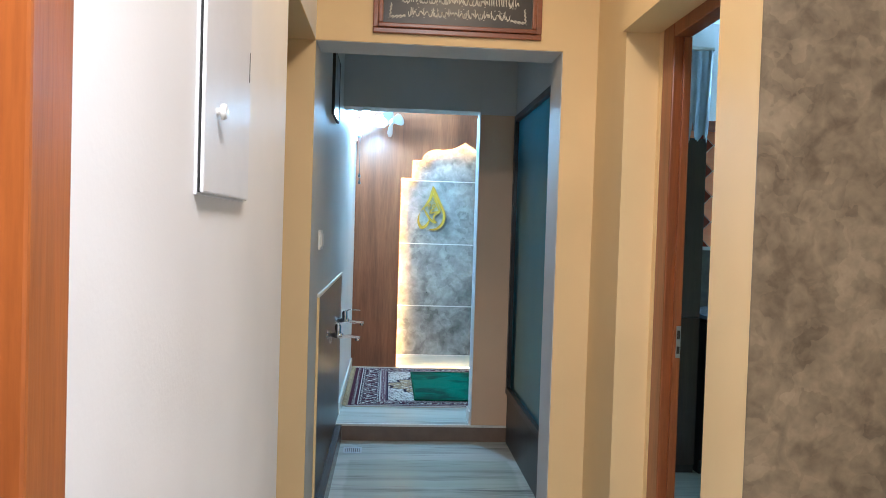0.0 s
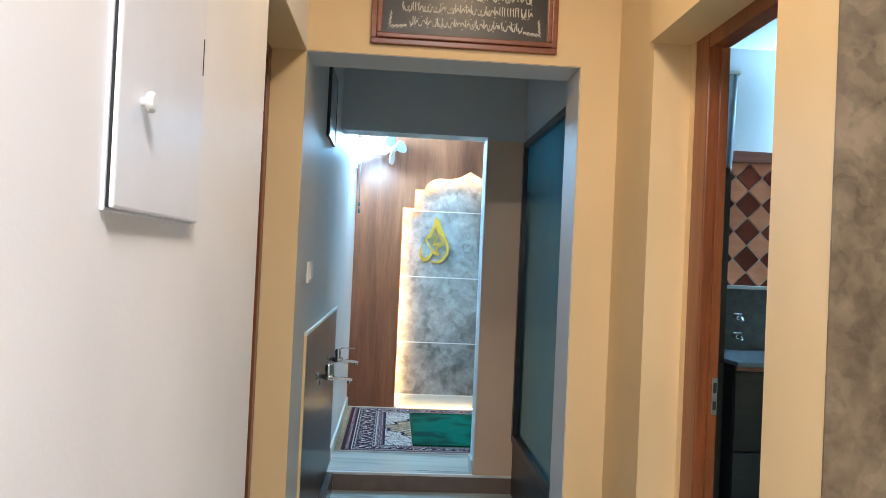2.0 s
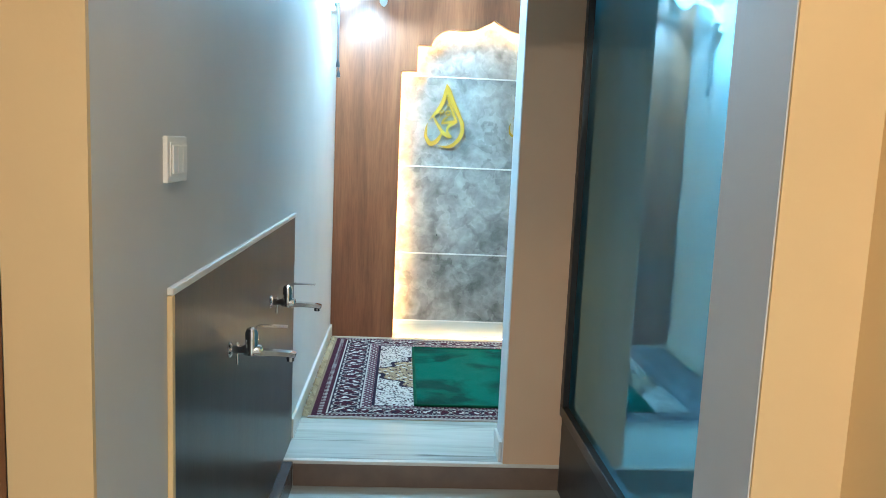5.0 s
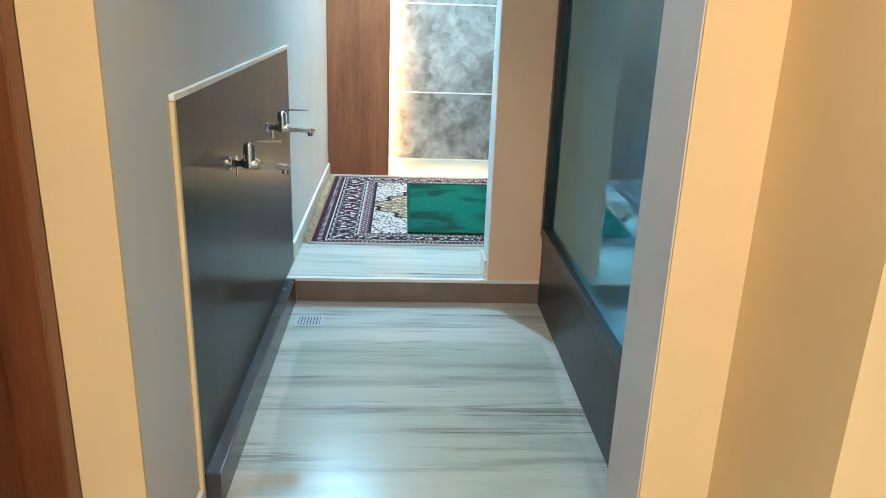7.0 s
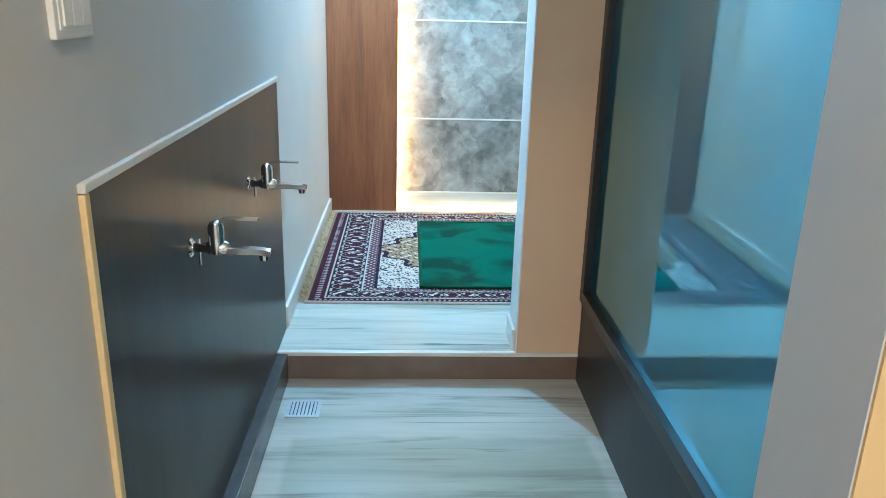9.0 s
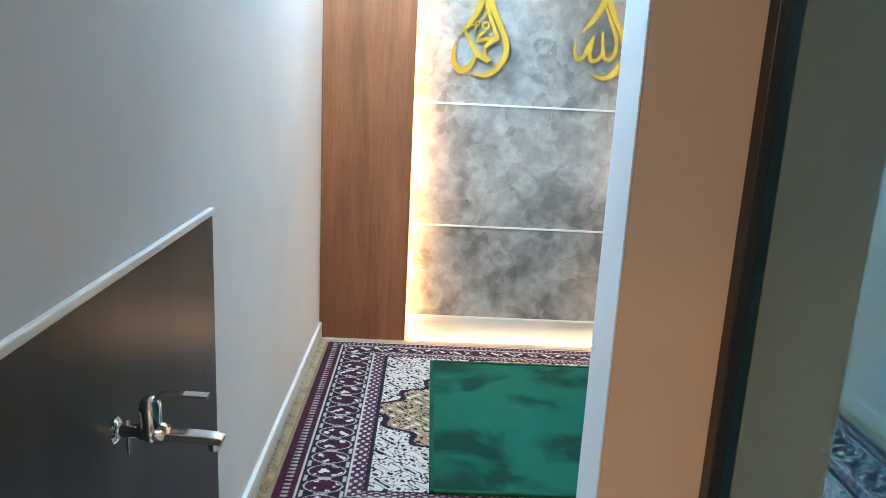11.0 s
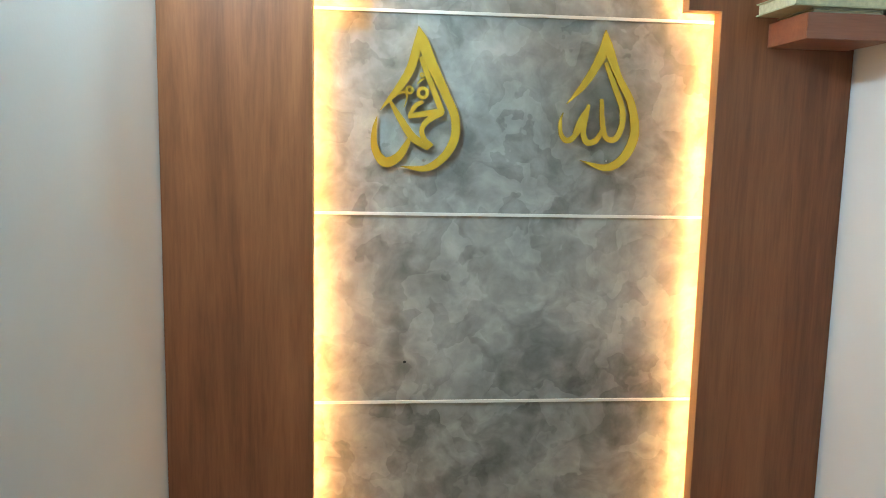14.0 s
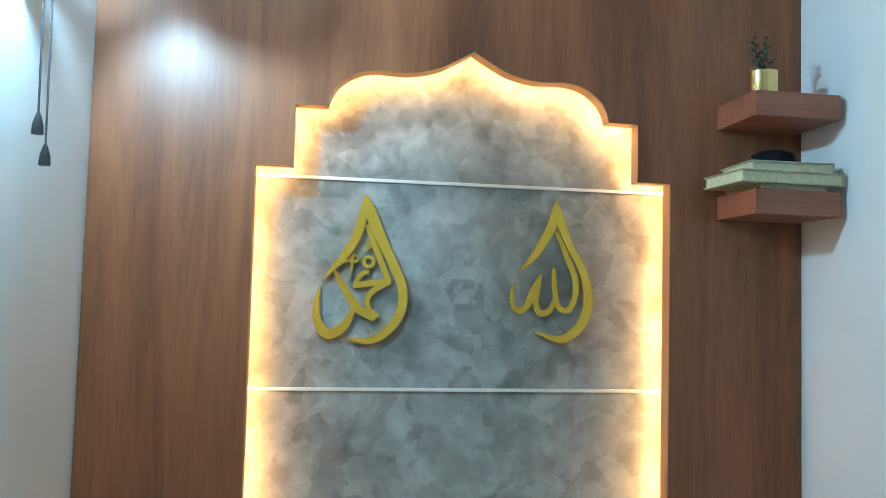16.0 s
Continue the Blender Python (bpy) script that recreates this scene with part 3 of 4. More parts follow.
def wall_picture():
    x0, x1, z0, z1, y = 0.122, 0.798, 2.136, 2.60, YA
    p = thing("framed_calligraphy", "dark framed calligraphy picture with silver script under glass", "picture", ((x0 + x1) / 2, y, z0))
    for name, inset, out, w in (("outer_frame", 0.0, 0.016, 0.022), ("inner_frame", 0.022, 0.024, 0.018)):
        a, b, c, d = x0 + inset, x1 - inset, z0 + inset, z1 - inset
        bm = blocks((a, b, y - out, y - 0.001, c, c + w), (a, b, y - out, y - 0.001, d - w, d), (a, a + w, y - out, y - 0.001, c + w, d - w), (b - w, b, y - out, y - 0.001, c + w, d - w), bevel=0.004)
        part(name, bm, PICWOOD, p)
    part("print", blocks((x0 + 0.04, x1 - 0.04, y - 0.010, y - 0.002, z0 + 0.04, z1 - 0.04)), PICGLASS, p, "black glazed print")
    rng = random.Random(4)
    ink = bmesh.new()
    place = lambda a, b, d: Vector((a, y - 0.0103 - d, b))
    for row in range(5):
        zc = z0 + 0.085 + row * 0.052
        half = (0.20, 0.235, 0.235, 0.205, 0.10)[row]
        x = (x0 + x1) / 2 - half
        while x < (x0 + x1) / 2 + half:
            w = rng.uniform(0.008, 0.019)
            k = rng.random()
            if k < 0.4:
                pts = ((x, zc + 0.005, 0.0022), (x + w * 0.3, zc - 0.010, 0.0048), (x + w * 0.8, zc - 0.009, 0.0048), (x + w, zc + 0.009, 0.0022))
            elif k < 0.75:
                pts = ((x + w * 0.5, zc + 0.022, 0.0028), (x + w * 0.45, zc + 0.004, 0.0042), (x + w * 0.6, zc - 0.010, 0.0028))
            else:
                pts = ((x, zc - 0.006, 0.0032), (x + w * 0.5, zc + 0.008, 0.0048), (x + w, zc - 0.005, 0.0032))
            stroke(ink, pts, place, 0.0006, 3)
            if rng.random() < 0.6:
                dx, dz = x + rng.uniform(0, w), zc + rng.choice((-0.017, 0.013, 0.022))
                stroke(ink, ((dx, dz, 0.0022), (dx + 0.005, dz + 0.002, 0.0022)), place, 0.0006, 1)
            x += w * 0.72
    tagged(part("script", ink, SILVER, p, "silver script too small to read"), kind="stuff")
    for sx, xc in ((1, x0 + 0.06), (-1, x1 - 0.06)):
        for sz, zc in ((1, z0 + 0.058), (-1, z1 - 0.058)):
            o = bmesh.new()
            for a, b in ((0.06, 0.006), (0.006, 0.06)):
                for k in range(4):
                    u, v = xc + sx * a * k / 4, zc + sz * b * k / 4
                    stroke(o, ((u, v, 0.003), (u + sx * (0.006 + a / 5), v + sz * (0.012 - b / 12), 0.007), (u + sx * (a / 3.4 + 0.003), v + sz * (b / 3.4 + 0.002), 0.002)), place, 0.0006, 4)
            part("corner_ornament", o, SILVER, p)


wall_picture()


def entry_mat():
    m = thing("bath_mat", "brown and pinkish shaggy mat on the marble floor", "mat", (0.36, 3.55, 0))
    rng = np.random.default_rng(3)
    bm = blocks((-0.02, 0.75, 3.30, 3.765, 0.0, 0.008), bevel=0.003)
    part("backing", bm, FLUFF, m)
    verts, faces = [], []
    for k in range(2600):
        x, y = rng.uniform(-0.03, 0.76), rng.uniform(3.50, 3.775)
        a, l = rng.uniform(0, math.tau), rng.uniform(0.008, 0.02)
        dx, dy = math.cos(a) * l, math.sin(a) * l
        n = len(verts)
        verts += [(x - 0.003, y, 0.006), (x + 0.003, y, 0.006), (x, y + 0.004, 0.006), (x + dx, y + dy, 0.014 + rng.uniform(0, 0.010))]
        faces += [(n, n + 1, n + 3), (n + 1, n + 2, n + 3), (n + 2, n, n + 3)]
    data = bpy.data.meshes.new("shag")
    data.from_pydata(verts, [], faces)
    data.materials.append(FLUFF)
    ob = new("shag", data)
    ob.parent = m
    ob.matrix_parent_inverse = m.matrix_world.inverted()
    tagged(ob, kind="stuff")


entry_mat()


def ceiling_light(x, y, r, mat, label):
    c = thing("ceiling_light", label, "ceiling light", (x, y, H))
    part("ring", turned(((r + 0.025, -0.012), (r + 0.03, -0.002), (r + 0.03, 0.0)), (x, y, H - 0.001), 32), PLASTIC, c, "", True)
    part("diffuser", turned(((r * 0.9, -0.006), (r, 0.0)), (x, y, H - 0.0135), 32), mat, c, "glowing diffuser", True)


ceiling_light(0.42, 0.45, 0.25, DISC, "round white ceiling light with a glowing diffuser")
# Made-up fixture, out of view, to go with the passage's warm fill.
ceiling_light(0.50, 2.45, 0.08, WARMDISC, "small round warm downlight added out of view to light the passage")


# ---- prayer niche ----
CX = 0.868


def cut_profile(grow=0.0):
    """The niche's outline from the left foot over the arch to the right foot."""
    half = [(0.565, 0.137), (0.565, 1.810), (0.469, 1.810), (0.469, 1.972), (0.384, 1.972)]
    arc = [(0.378, 1.995), (0.358, 2.029), (0.316, 2.060), (0.262, 2.074), (0.182, 2.072), (0.108, 2.086), (0.055, 2.111), (0.0, 2.143)]
    half += [tuple(p) for p in smooth_line(arc, 5)]
    half = [(a + grow if a > 0.001 else a, z + (grow if z > 0.2 else 0)) for a, z in half]
    left = [(CX - a, z) for a, z in half]
    return left + [(CX + a, z) for a, z in half[-2::-1]]


def niche():
    cut = cut_profile()
    p = structure("wall_prayer_panel", outline(bmesh.new(), [(XL + 0.001, ZS), (XL + 0.001, H - 0.001), (XE - 0.001, H - 0.001), (XE - 0.001, ZS)] + [(CX + 0.565, ZS)] + cut[::-1] + [(CX - 0.565, ZS)], lambda a, b, d: Vector((a, YN + d, b)), 0.045), PANELWOOD, "brown wood-laminate wall panelling with an arched cut-out")
    structure("niche_plaster", blocks((CX - 0.64, CX + 0.64, YC, YC + 0.03, 0.214, 2.25)), CONCRETE, "grey trowelled plaster panel inside the arched niche")
    structure("niche_base", blocks((CX - 0.64, CX + 0.64, YC - 0.004, YC + 0.03, ZS, 0.2135)), MARBLE, "pale marble base strip of the niche")
    # reveal lining, 3 mm inside the cut
    bm = bmesh.new()
    inner = cut_profile(-0.0015)
    rows = [[bm.verts.new((a, YN + d, z)) for d in (0.0005, 0.0455)] for a, z in inner]
    outer = [[bm.verts.new((a, YN + d, z)) for d in (0.0005, 0.0455)] for a, z in cut_profile(-0.0005)]
    for k in range(len(rows) - 1):
        bm.faces.new((rows[k][0], rows[k][1], rows[k + 1][1], rows[k + 1][0]))
        bm.faces.new((rows[k][0], rows[k + 1][0], outer[k + 1][0], outer[k][0]))
    structure("niche_edge_trim", bm, LITEDGEWOOD, "edge of the arched cut-out, lighter for the LED glow on it")
    # light strip behind the edge
    strip = bmesh.new()
    a_in, a_out = cut_profile(0.004), cut_profile(0.010)
    rows = [[bm_v for bm_v in (strip.verts.new((a[0], YN + 0.047, a[1])), strip.verts.new((a[0], YN + 0.053, a[1])), strip.verts.new((b[0], YN + 0.053, b[1])), strip.verts.new((b[0], YN + 0.047, b[1])))] for a, b in zip(a_in, a_out)]
    for r, s in zip(rows, rows[1:]):
        for k in range(4):
            strip.faces.new((r[k], r[(k + 1) % 4], s[(k + 1) % 4], s[k]))
    led = thing("led_strip", "warm glowing LED strip behind the niche's edge", "light strip", (CX, YC, 0.2))
    part("side_strip", strip, STRIP, led)
    part("floor_strip", blocks((CX - 0.54, CX + 0.54, YN + 0.060, YN + 0.066, ZS + 0.001, ZS + 0.006)), glow("led_strip_low", (1.0, 0.62, 0.28), 15.0), led)
    for z in (0.2085, 0.6575, 1.2205, 1.7885):
        structure("trim", blocks((CX - 0.59, CX + 0.59, YC - 0.005, YC - 0.0005, z, z + 0.009), bevel=0.001), TRIM, "thin white metal line across the plaster")


niche()
structure("plaster_chip", turned(((0.0045, 0), (0.004, 0.0006)), (0.566, YC - 0.0008, 0.784), 9, "Y"), DARKGAP, "small dark chip in the grey plaster")
structure("threshold", blocks((XL + 0.015, XE - 0.001, 7.105, YN - 0.0005, ZS, ZS + 0.010), bevel=0.002), plain("beige_wood_strip", (0.46, 0.33, 0.22), 0.5, 0.2, 30), "beige strip along the foot of the panelling")


def emblem(name, label, strokes, rings, x, z, tip, size=1.0, pen=0.86):
    s = 0.000508 * size
    e = bmesh.new()
    place = lambda a, b, d: Vector((x + (a - tip[0]) * s, YC - 0.0135 + d, z - (b - tip[1]) * s))
    for k, pts in enumerate(strokes):
        pts = [(a, b, w * pen) for a, b, w in pts]
        stroke(e, pts, lambda a, b, d, k=k: place(a, b, d + 0.0006 * (k % 4)), 0.008)
    for a, b, r, w in rings:
        stroke(e, [(a + r * math.cos(t * math.tau / 10), b + r * math.sin(t * math.tau / 10), w) for t in range(11)], place, 0.008, 3)
    ob = part(name, e, GOLD, None)
    tagged(ob, label, "wall emblem")
    for dx, dz in ((0.004, -0.05), (0.09, -0.22), (0.02, -0.372)):
        part("standoff", rod(bmesh.new(), (x + dx, YC - 0.006, z + dz), (x + dx, YC, z + dz), 0.003, sides=8), STEEL, ob)


emblem("calligraphy_emblem", "gold teardrop calligraphy emblem with woven script on grey plaster", (
    ((322, 32, 4), (345, 110, 74), (405, 250, 72), (480, 400, 62), (532, 520, 62), (532, 640, 62), (472, 745, 58), (370, 810, 46), (228, 800, 4)),
    ((322, 32, 4), (315, 130, 58), (280, 260, 62), (215, 370, 52), (160, 435, 30), (115, 492, 4)),
    ((335, 195, 30), (390, 330, 40), (460, 495, 42)),
    ((470, 492, 38), (400, 500, 44), (270, 522, 34)),
    ((275, 520, 20), (310, 465, 34), (352, 440, 24)),
    ((462, 500, 34), (385, 540, 42), (348, 592, 34), (362, 650, 40), (398, 692, 62)),
    ((168, 440, 18), (225, 535, 46), (300, 640, 58), (392, 690, 55)),
    ((98, 525, 4), (83, 600, 34), (86, 700, 52), (140, 778, 70), (215, 750, 62), (262, 680, 42), (288, 622, 16)),
    ((215, 402, 12), (250, 388, 16), (262, 420, 14), (246, 478, 4)),
    ((318, 346, 5), (340, 322, 14), (362, 312, 8))),
    ((350, 392, 26, 18), (276, 378, 17, 13), (344, 294, 9, 9)), 0.592, 1.752, (322, 32), 1.0, 0.78)
emblem("calligraphy_emblem", "gold teardrop calligraphy emblem with looped script on grey plaster", (
    ((318, 62, 4), (340, 160, 58), (400, 310, 46), (470, 430, 50), (505, 560, 58), (500, 660, 62), (445, 760, 58), (350, 810, 46), (205, 772, 4)),
    ((318, 62, 4), (305, 180, 58), (270, 260, 56), (200, 370, 42), (115, 465, 4)),
    ((325, 235, 22), (380, 360, 34), (430, 480, 36), (435, 570, 38), (400, 650, 38), (345, 642, 34), (322, 560, 34), (312, 432, 22)),
    ((325, 600, 26), (290, 660, 36), (240, 672, 40), (216, 620, 36), (225, 540, 34), (242, 465, 18)),
    ((222, 545, 24), (170, 635, 34), (125, 665, 36), (90, 630, 28), (84, 560, 18), (98, 512, 4)),
    ((238, 478, 18), (195, 550, 26), (165, 625, 24))), (), 1.128, 1.760, (318, 62), 1.03, 0.84)


# ---- carpet, mat ----
def carpet():
    x0, x1, y0, y1, step = -0.062, 1.69, 5.665, 7.10, 0.0036
    nx, ny = int((x1 - x0) / step), int((y1 - y0) / step)
    xs, ys = np.linspace(x0, x1, nx + 1), np.linspace(y0, y1, ny + 1)
    gx, gy = np.meshgrid(xs, ys)
    relief = 0.0012 * np.sin(gx * 310) * np.sin(gy * 290)
    edge = np.minimum(np.minimum(gx - x0, x1 - gx), np.minimum(gy - y0, y1 - gy))
    gz = ZS + 0.009 + relief - 0.006 * (edge < 0.003)
    v = np.stack((gx, gy, gz), -1).reshape(-1, 3)
    i = (np.arange(ny)[:, None] * (nx + 1) + np.arange(nx)).reshape(-1, 1)
    f = i + np.array((0, 1, nx + 2, nx + 1))
    data = bpy.data.meshes.new("carpet")
    data.from_pydata(v.tolist(), [], f.tolist())
    # the woven design
    cx, cy = (x0 + x1) / 2, (y0 + y1) / 2
    u, w = gx - x0, gy - y0
    du, dw = np.minimum(u, x1 - gx), np.minimum(w, y1 - gy)
    WINE, CREAMY, NAVY, SAND, PLUM = (np.array(c) for c in ((0.062, 0.014, 0.028), (0.64, 0.575, 0.53), (0.024, 0.015, 0.034), (0.42, 0.30, 0.18), (0.090, 0.028, 0.055)))
    col = np.zeros(gx.shape + (3,)) + CREAMY

    def paint(mask, c):
        col[mask] = c

    def scroll(a, b, s, seed):
        """Curling tendrils: thin level lines of a warped wave field."""
        q = np.sin(a * s + 1.7 * np.sin(b * s * 0.8 + seed)) + np.cos(b * s * 1.1 + 1.6 * np.sin(a * s * 0.7 + seed * 2)) + 0.5 * np.sin((a + b) * s * 1.9 + seed)
        return q

    # field: cream ground with dark floral scrolls, sand medallion
    s1 = scroll(gx, gy, 84, 1.3)
    paint((np.abs(s1) < 0.27), NAVY)
    paint((s1 > 1.75), WINE)
    paint((s1 < -1.75), NAVY)
    rr = np.abs(gx - cx) / 0.66 + np.abs(gy - cy) / 0.80
    lobes = rr + 0.045 * np.sin(np.arctan2(gy - cy, gx - cx) * 22)
    med = lobes < 0.93
    paint(med, SAND)
    s2 = scroll(gx + 3, gy, 92, 0.4)
    paint(med & (np.abs(s2) < 0.24), WINE * 0.9)
    paint(med & (s2 > 1.5), CREAMY)
    paint(med & (s2 < -1.6), NAVY)
    paint((lobes > 0.91) & (lobes < 0.955), NAVY)
    # borders; the two ends are wider than the sides
    end, side = 0.30, 0.17
    f_end, f_side = du / end, dw / side
    k = np.minimum(f_end, f_side)
    on_end = f_end < f_side
    run = np.where(on_end, gy, gx)
    paint(k < 1.0, WINE)
    paint((k > 0.955) & (k < 1.0), NAVY)
    guard = (k > 0.80) & (k < 0.955)
    paint(guard, PLUM)
    paint(guard & (np.sin(run * 170) * np.sin(k * 60) > 0.35), CREAMY * 0.8)
    main = (k > 0.30) & (k < 0.78)
    paint(main, NAVY)
    period = np.where(on_end, 0.088, 0.075)
    ph = (run / period) % 1.0 - 0.5
    kk = (k - 0.54) / 0.24
    oval = (ph / 0.44) ** 2 + (kk / 0.86) ** 2
    paint(main & (oval < 1.0), WINE)
    paint(main & (oval < 1.0) & (oval > 0.84), CREAMY * 0.72)
    flower = scroll(gx, gy, 105, 2.2)
    paint(main & (oval < 0.72) & (flower > 1.05), CREAMY)
    paint(main & (oval < 0.62) & (flower < -1.1), NAVY)
    cross = ((np.abs(ph) > 0.455) & (np.abs(kk) < 0.30)) | ((np.abs(ph) > 0.30) & (np.abs(np.abs(kk) - 0.84) < 0.08))
    paint(main & cross, CREAMY * 0.7)
    paint((k > 0.27) & (k < 0.30), CREAMY * 0.8)
    paint((k > 0.78) & (k < 0.80), CREAMY * 0.8)
    outer = (k > 0.08) & (k < 0.27)
    paint(outer, WINE)
    paint(outer & (np.abs(k - 0.175) < 0.032) & (np.sin(run * math.tau / 0.022) > 0.1), CREAMY * 0.55)
    paint(k < 0.05, SAND * 0.7)
    paint((dw < 0.014), CREAMY * 0.85)
    layer = data.color_attributes.new("weave", "FLOAT_COLOR", "POINT")
    rgba = np.ones((v.shape[0], 4))
    rgba[:, :3] = col.reshape(-1, 3)
    layer.data.foreach_set("color", rgba.ravel())
    data.materials.append(CARPETMAT)
    ob = new("carpet", data)
    tagged(ob, "oriental carpet in wine, cream and navy with a floral border", "carpet")
    part("backing", blocks((x0 + 0.002, x1 - 0.002, y0 + 0.002, y1 - 0.002, ZS, ZS + 0.004)), FRINGE, ob)
    rng = np.random.default_rng(8)
    verts, faces = [], []
    for y in np.arange(y0 + 0.01, y1 - 0.005, 0.007):
        for _ in range(3):
            a = y + rng.uniform(-0.003, 0.003)
            b = a + rng.uniform(-0.016, 0.016)
            l = rng.uniform(0.006, 0.026)
            up = rng.uniform(0.005, 0.024)
            n = len(verts)
            verts += [(x0 + 0.004, a - 0.0042, ZS + 0.003), (x0 + 0.004, a + 0.0042, ZS + 0.003), (x0 + 0.004, a, ZS + 0.010), (x0 - l, b - 0.0036, ZS + up), (x0 - l, b + 0.0036, ZS + up), (x0 - l, b, ZS + up + 0.004)]
            faces += [(n, n + 1, n + 4, n + 3), (n + 1, n + 2, n + 5, n + 4), (n + 2, n, n + 3, n + 5), (n + 3, n + 4, n + 5)]
    fr = bpy.data.meshes.new("fringe")
    fr.from_pydata(verts, [], faces)
    fr.materials.append(FRINGE)
    fo = new("fringe", fr)
    fo.parent = ob
    tagged(fo, "beige wool fringe", kind="stuff")


carpet()


def prayer_mat():
    x0, x1, y0, y1 = 0.430, 1.18, 5.825, 6.875
    z = ZS + 0.0125
    bm = bmesh.new()
    n = 60
    grid = [[bm.verts.new((x0 + (x1 - x0) * i / n, y0 + (y1 - y0) * j / n, z + 0.006 + 0.0022 * noise.noise((i * 0.16, j * 0.16, 0)))) for i in range(n + 1)] for j in range(n + 1)]
    for j in range(n):
        for i in range(n):
            bm.faces.new((grid[j][i], grid[j][i + 1], grid[j + 1][i + 1], grid[j + 1][i]))
    rim = [e for e in bm.edges if e.is_boundary]
    skirt = bmesh.ops.extrude_edge_only(bm, edges=rim)
    for v in skirt["geom"]:
        if isinstance(v, bmesh.types.BMVert):
            v.co.z = z
    m = part("prayer_mat", bm, GREEN, None, "", True)
    tagged(m, "plush green velvet prayer mat spread on the carpet", "prayer mat")
    e = 0.011
    part("hem", blocks((x0 - 0.004, x0 + e, y0, y1, z, z + 0.0105), (x1 - e, x1 + 0.004, y0, y1, z, z + 0.0105), (x0 + e, x1 - e, y0 - 0.004, y0 + e, z, z + 0.0105), (x0 + e, x1 - e, y1 - e, y1 + 0.004, z, z + 0.0105), bevel=0.003), fabric("dark_green_hem", (0.006, 0.075, 0.038), 0.9), m, "darker green hem")


prayer_mat()


# ---- shelves, books, plant ----
def wall_shelf(z):
    s = thing("wall_shelf", "red-brown wooden corner shelf on the laminate panelling", "shelf", (1.69, YN, z), "wall shelves")
    part("board", blocks((1.570, 1.810, 6.948, YN - 0.0005, z, z + 0.066), bevel=0.0015), SHELFWOOD, s)
    part("front_edge", blocks((1.5705, 1.8095, 6.944, 6.9475, z + 0.0005, z + 0.0655), bevel=0.001), SHELFWOOD, s)
    return s


wall_shelf(1.713)
wall_shelf(1.968)


def book(label, x0, x1, y0, y1, z, thick, cover, turn=0.0):
    c = Vector(((x0 + x1) / 2, (y0 + y1) / 2, z))
    m = Matrix.Translation(c) @ pose(0, 0, 0, 0, 0, turn)
    w, d = (x1 - x0) / 2, (y1 - y0) / 2
    b = thing("book", label, "book", (0, 0, 0), group="books on the shelf")
    b.matrix_world = m
    bpy.context.view_layer.update()
    mat = plain("book_cover", cover, 0.55, 0.25, 20)

    def put(name, bm, mt):
        bmesh.ops.transform(bm, matrix=m, verts=bm.verts)
        part(name, bm, mt, b)

    put("cover", blocks((-w, w, -d, d, 0, 0.004), (-w, w, -d, d, thick - 0.004, thick), (w - 0.004, w, -d, d, 0.004, thick - 0.004), bevel=0.0012), mat)
    put("page_block", blocks((-w + 0.006, w - 0.004, -d + 0.005, d - 0.005, 0.004, thick - 0.004)), plain("page_edges", (0.64, 0.58, 0.38), 0.8, 0.25, 90))


book("thin pale closed book lying on the wooden shelf", 1.585, 1.775, 6.95, 7.125, 1.7795, 0.012, (0.46, 0.43, 0.32))
book("thick pale olive closed book lying in the pile", 1.520, 1.815, 6.935, 7.12, 1.792, 0.034, (0.47, 0.43, 0.26), 2)
book("grey-green closed book lying on top of the pile", 1.570, 1.800, 6.955, 7.125, 1.8265, 0.028, (0.45, 0.43, 0.33), -2)


def dark_cap():
    c = part("folded_cap", turned(((0.055, 0), (0.058, 0.012), (0.054, 0.034), (0.04, 0.042), (0.004, 0.044)), (1.690, 7.06, 1.8548), 28), fabric("black_cloth", (0.014, 0.014, 0.016)), None, "", True)
    tagged(c, "small black cloth cap lying on the books", "cap")


dark_cap()


def pot_plant():
    x, y, z = 1.630, 7.01, 2.0343
    p = thing("potted_plant", "small green plant in a shiny brass pot on the shelf", "potted plant", (x, y, z))
    part("pot", turned(((0.034, 0), (0.037, 0.006), (0.037, 0.062), (0.038, 0.066), (0.033, 0.066), (0.033, 0.056)), (x, y, z), 28), BRASS, p, "shiny brass pot", True)
    part("soil", turned(((0.0325, 0), (0.0325, 0.004)), (x, y, z + 0.0565), 20), plain("soil", (0.05, 0.035, 0.025), 0.95), p)
    leaf = plain("plant_leaf", (0.035, 0.085, 0.035), 0.5, 0.5, 40)
    rng = random.Random(2)
    for _ in range(5):
        bx, by = x + rng.uniform(-0.016, 0.016), y + rng.uniform(-0.016, 0.016)
        h = rng.uniform(0.06, 0.105)
        tx, ty = bx + rng.uniform(-0.012, 0.012), by + rng.uniform(-0.012, 0.012)
        st = pipe(bmesh.new(), ((bx, by, z + 0.06), ((bx + tx) / 2, (by + ty) / 2, z + 0.06 + h / 2), (tx, ty, z + 0.06 + h)), 0.0022, 6, 4)
        for k in range(16):
            t = 0.15 + 0.85 * k / 15
            c = Vector((bx + (tx - bx) * t, by + (ty - by) * t, z + 0.06 + h * t))
            a = k * 2.4
            d = Vector((math.cos(a), math.sin(a), 0.45)) * rng.uniform(0.011, 0.019)
            side = Vector((-math.sin(a), math.cos(a), 0)) * 0.005
            q = [st.verts.new(c), st.verts.new(c + d * 0.55 + side), st.verts.new(c + d), st.verts.new(c + d * 0.55 - side)]
            st.faces.new(q)
        part("stem", st, leaf, p)


pot_plant()


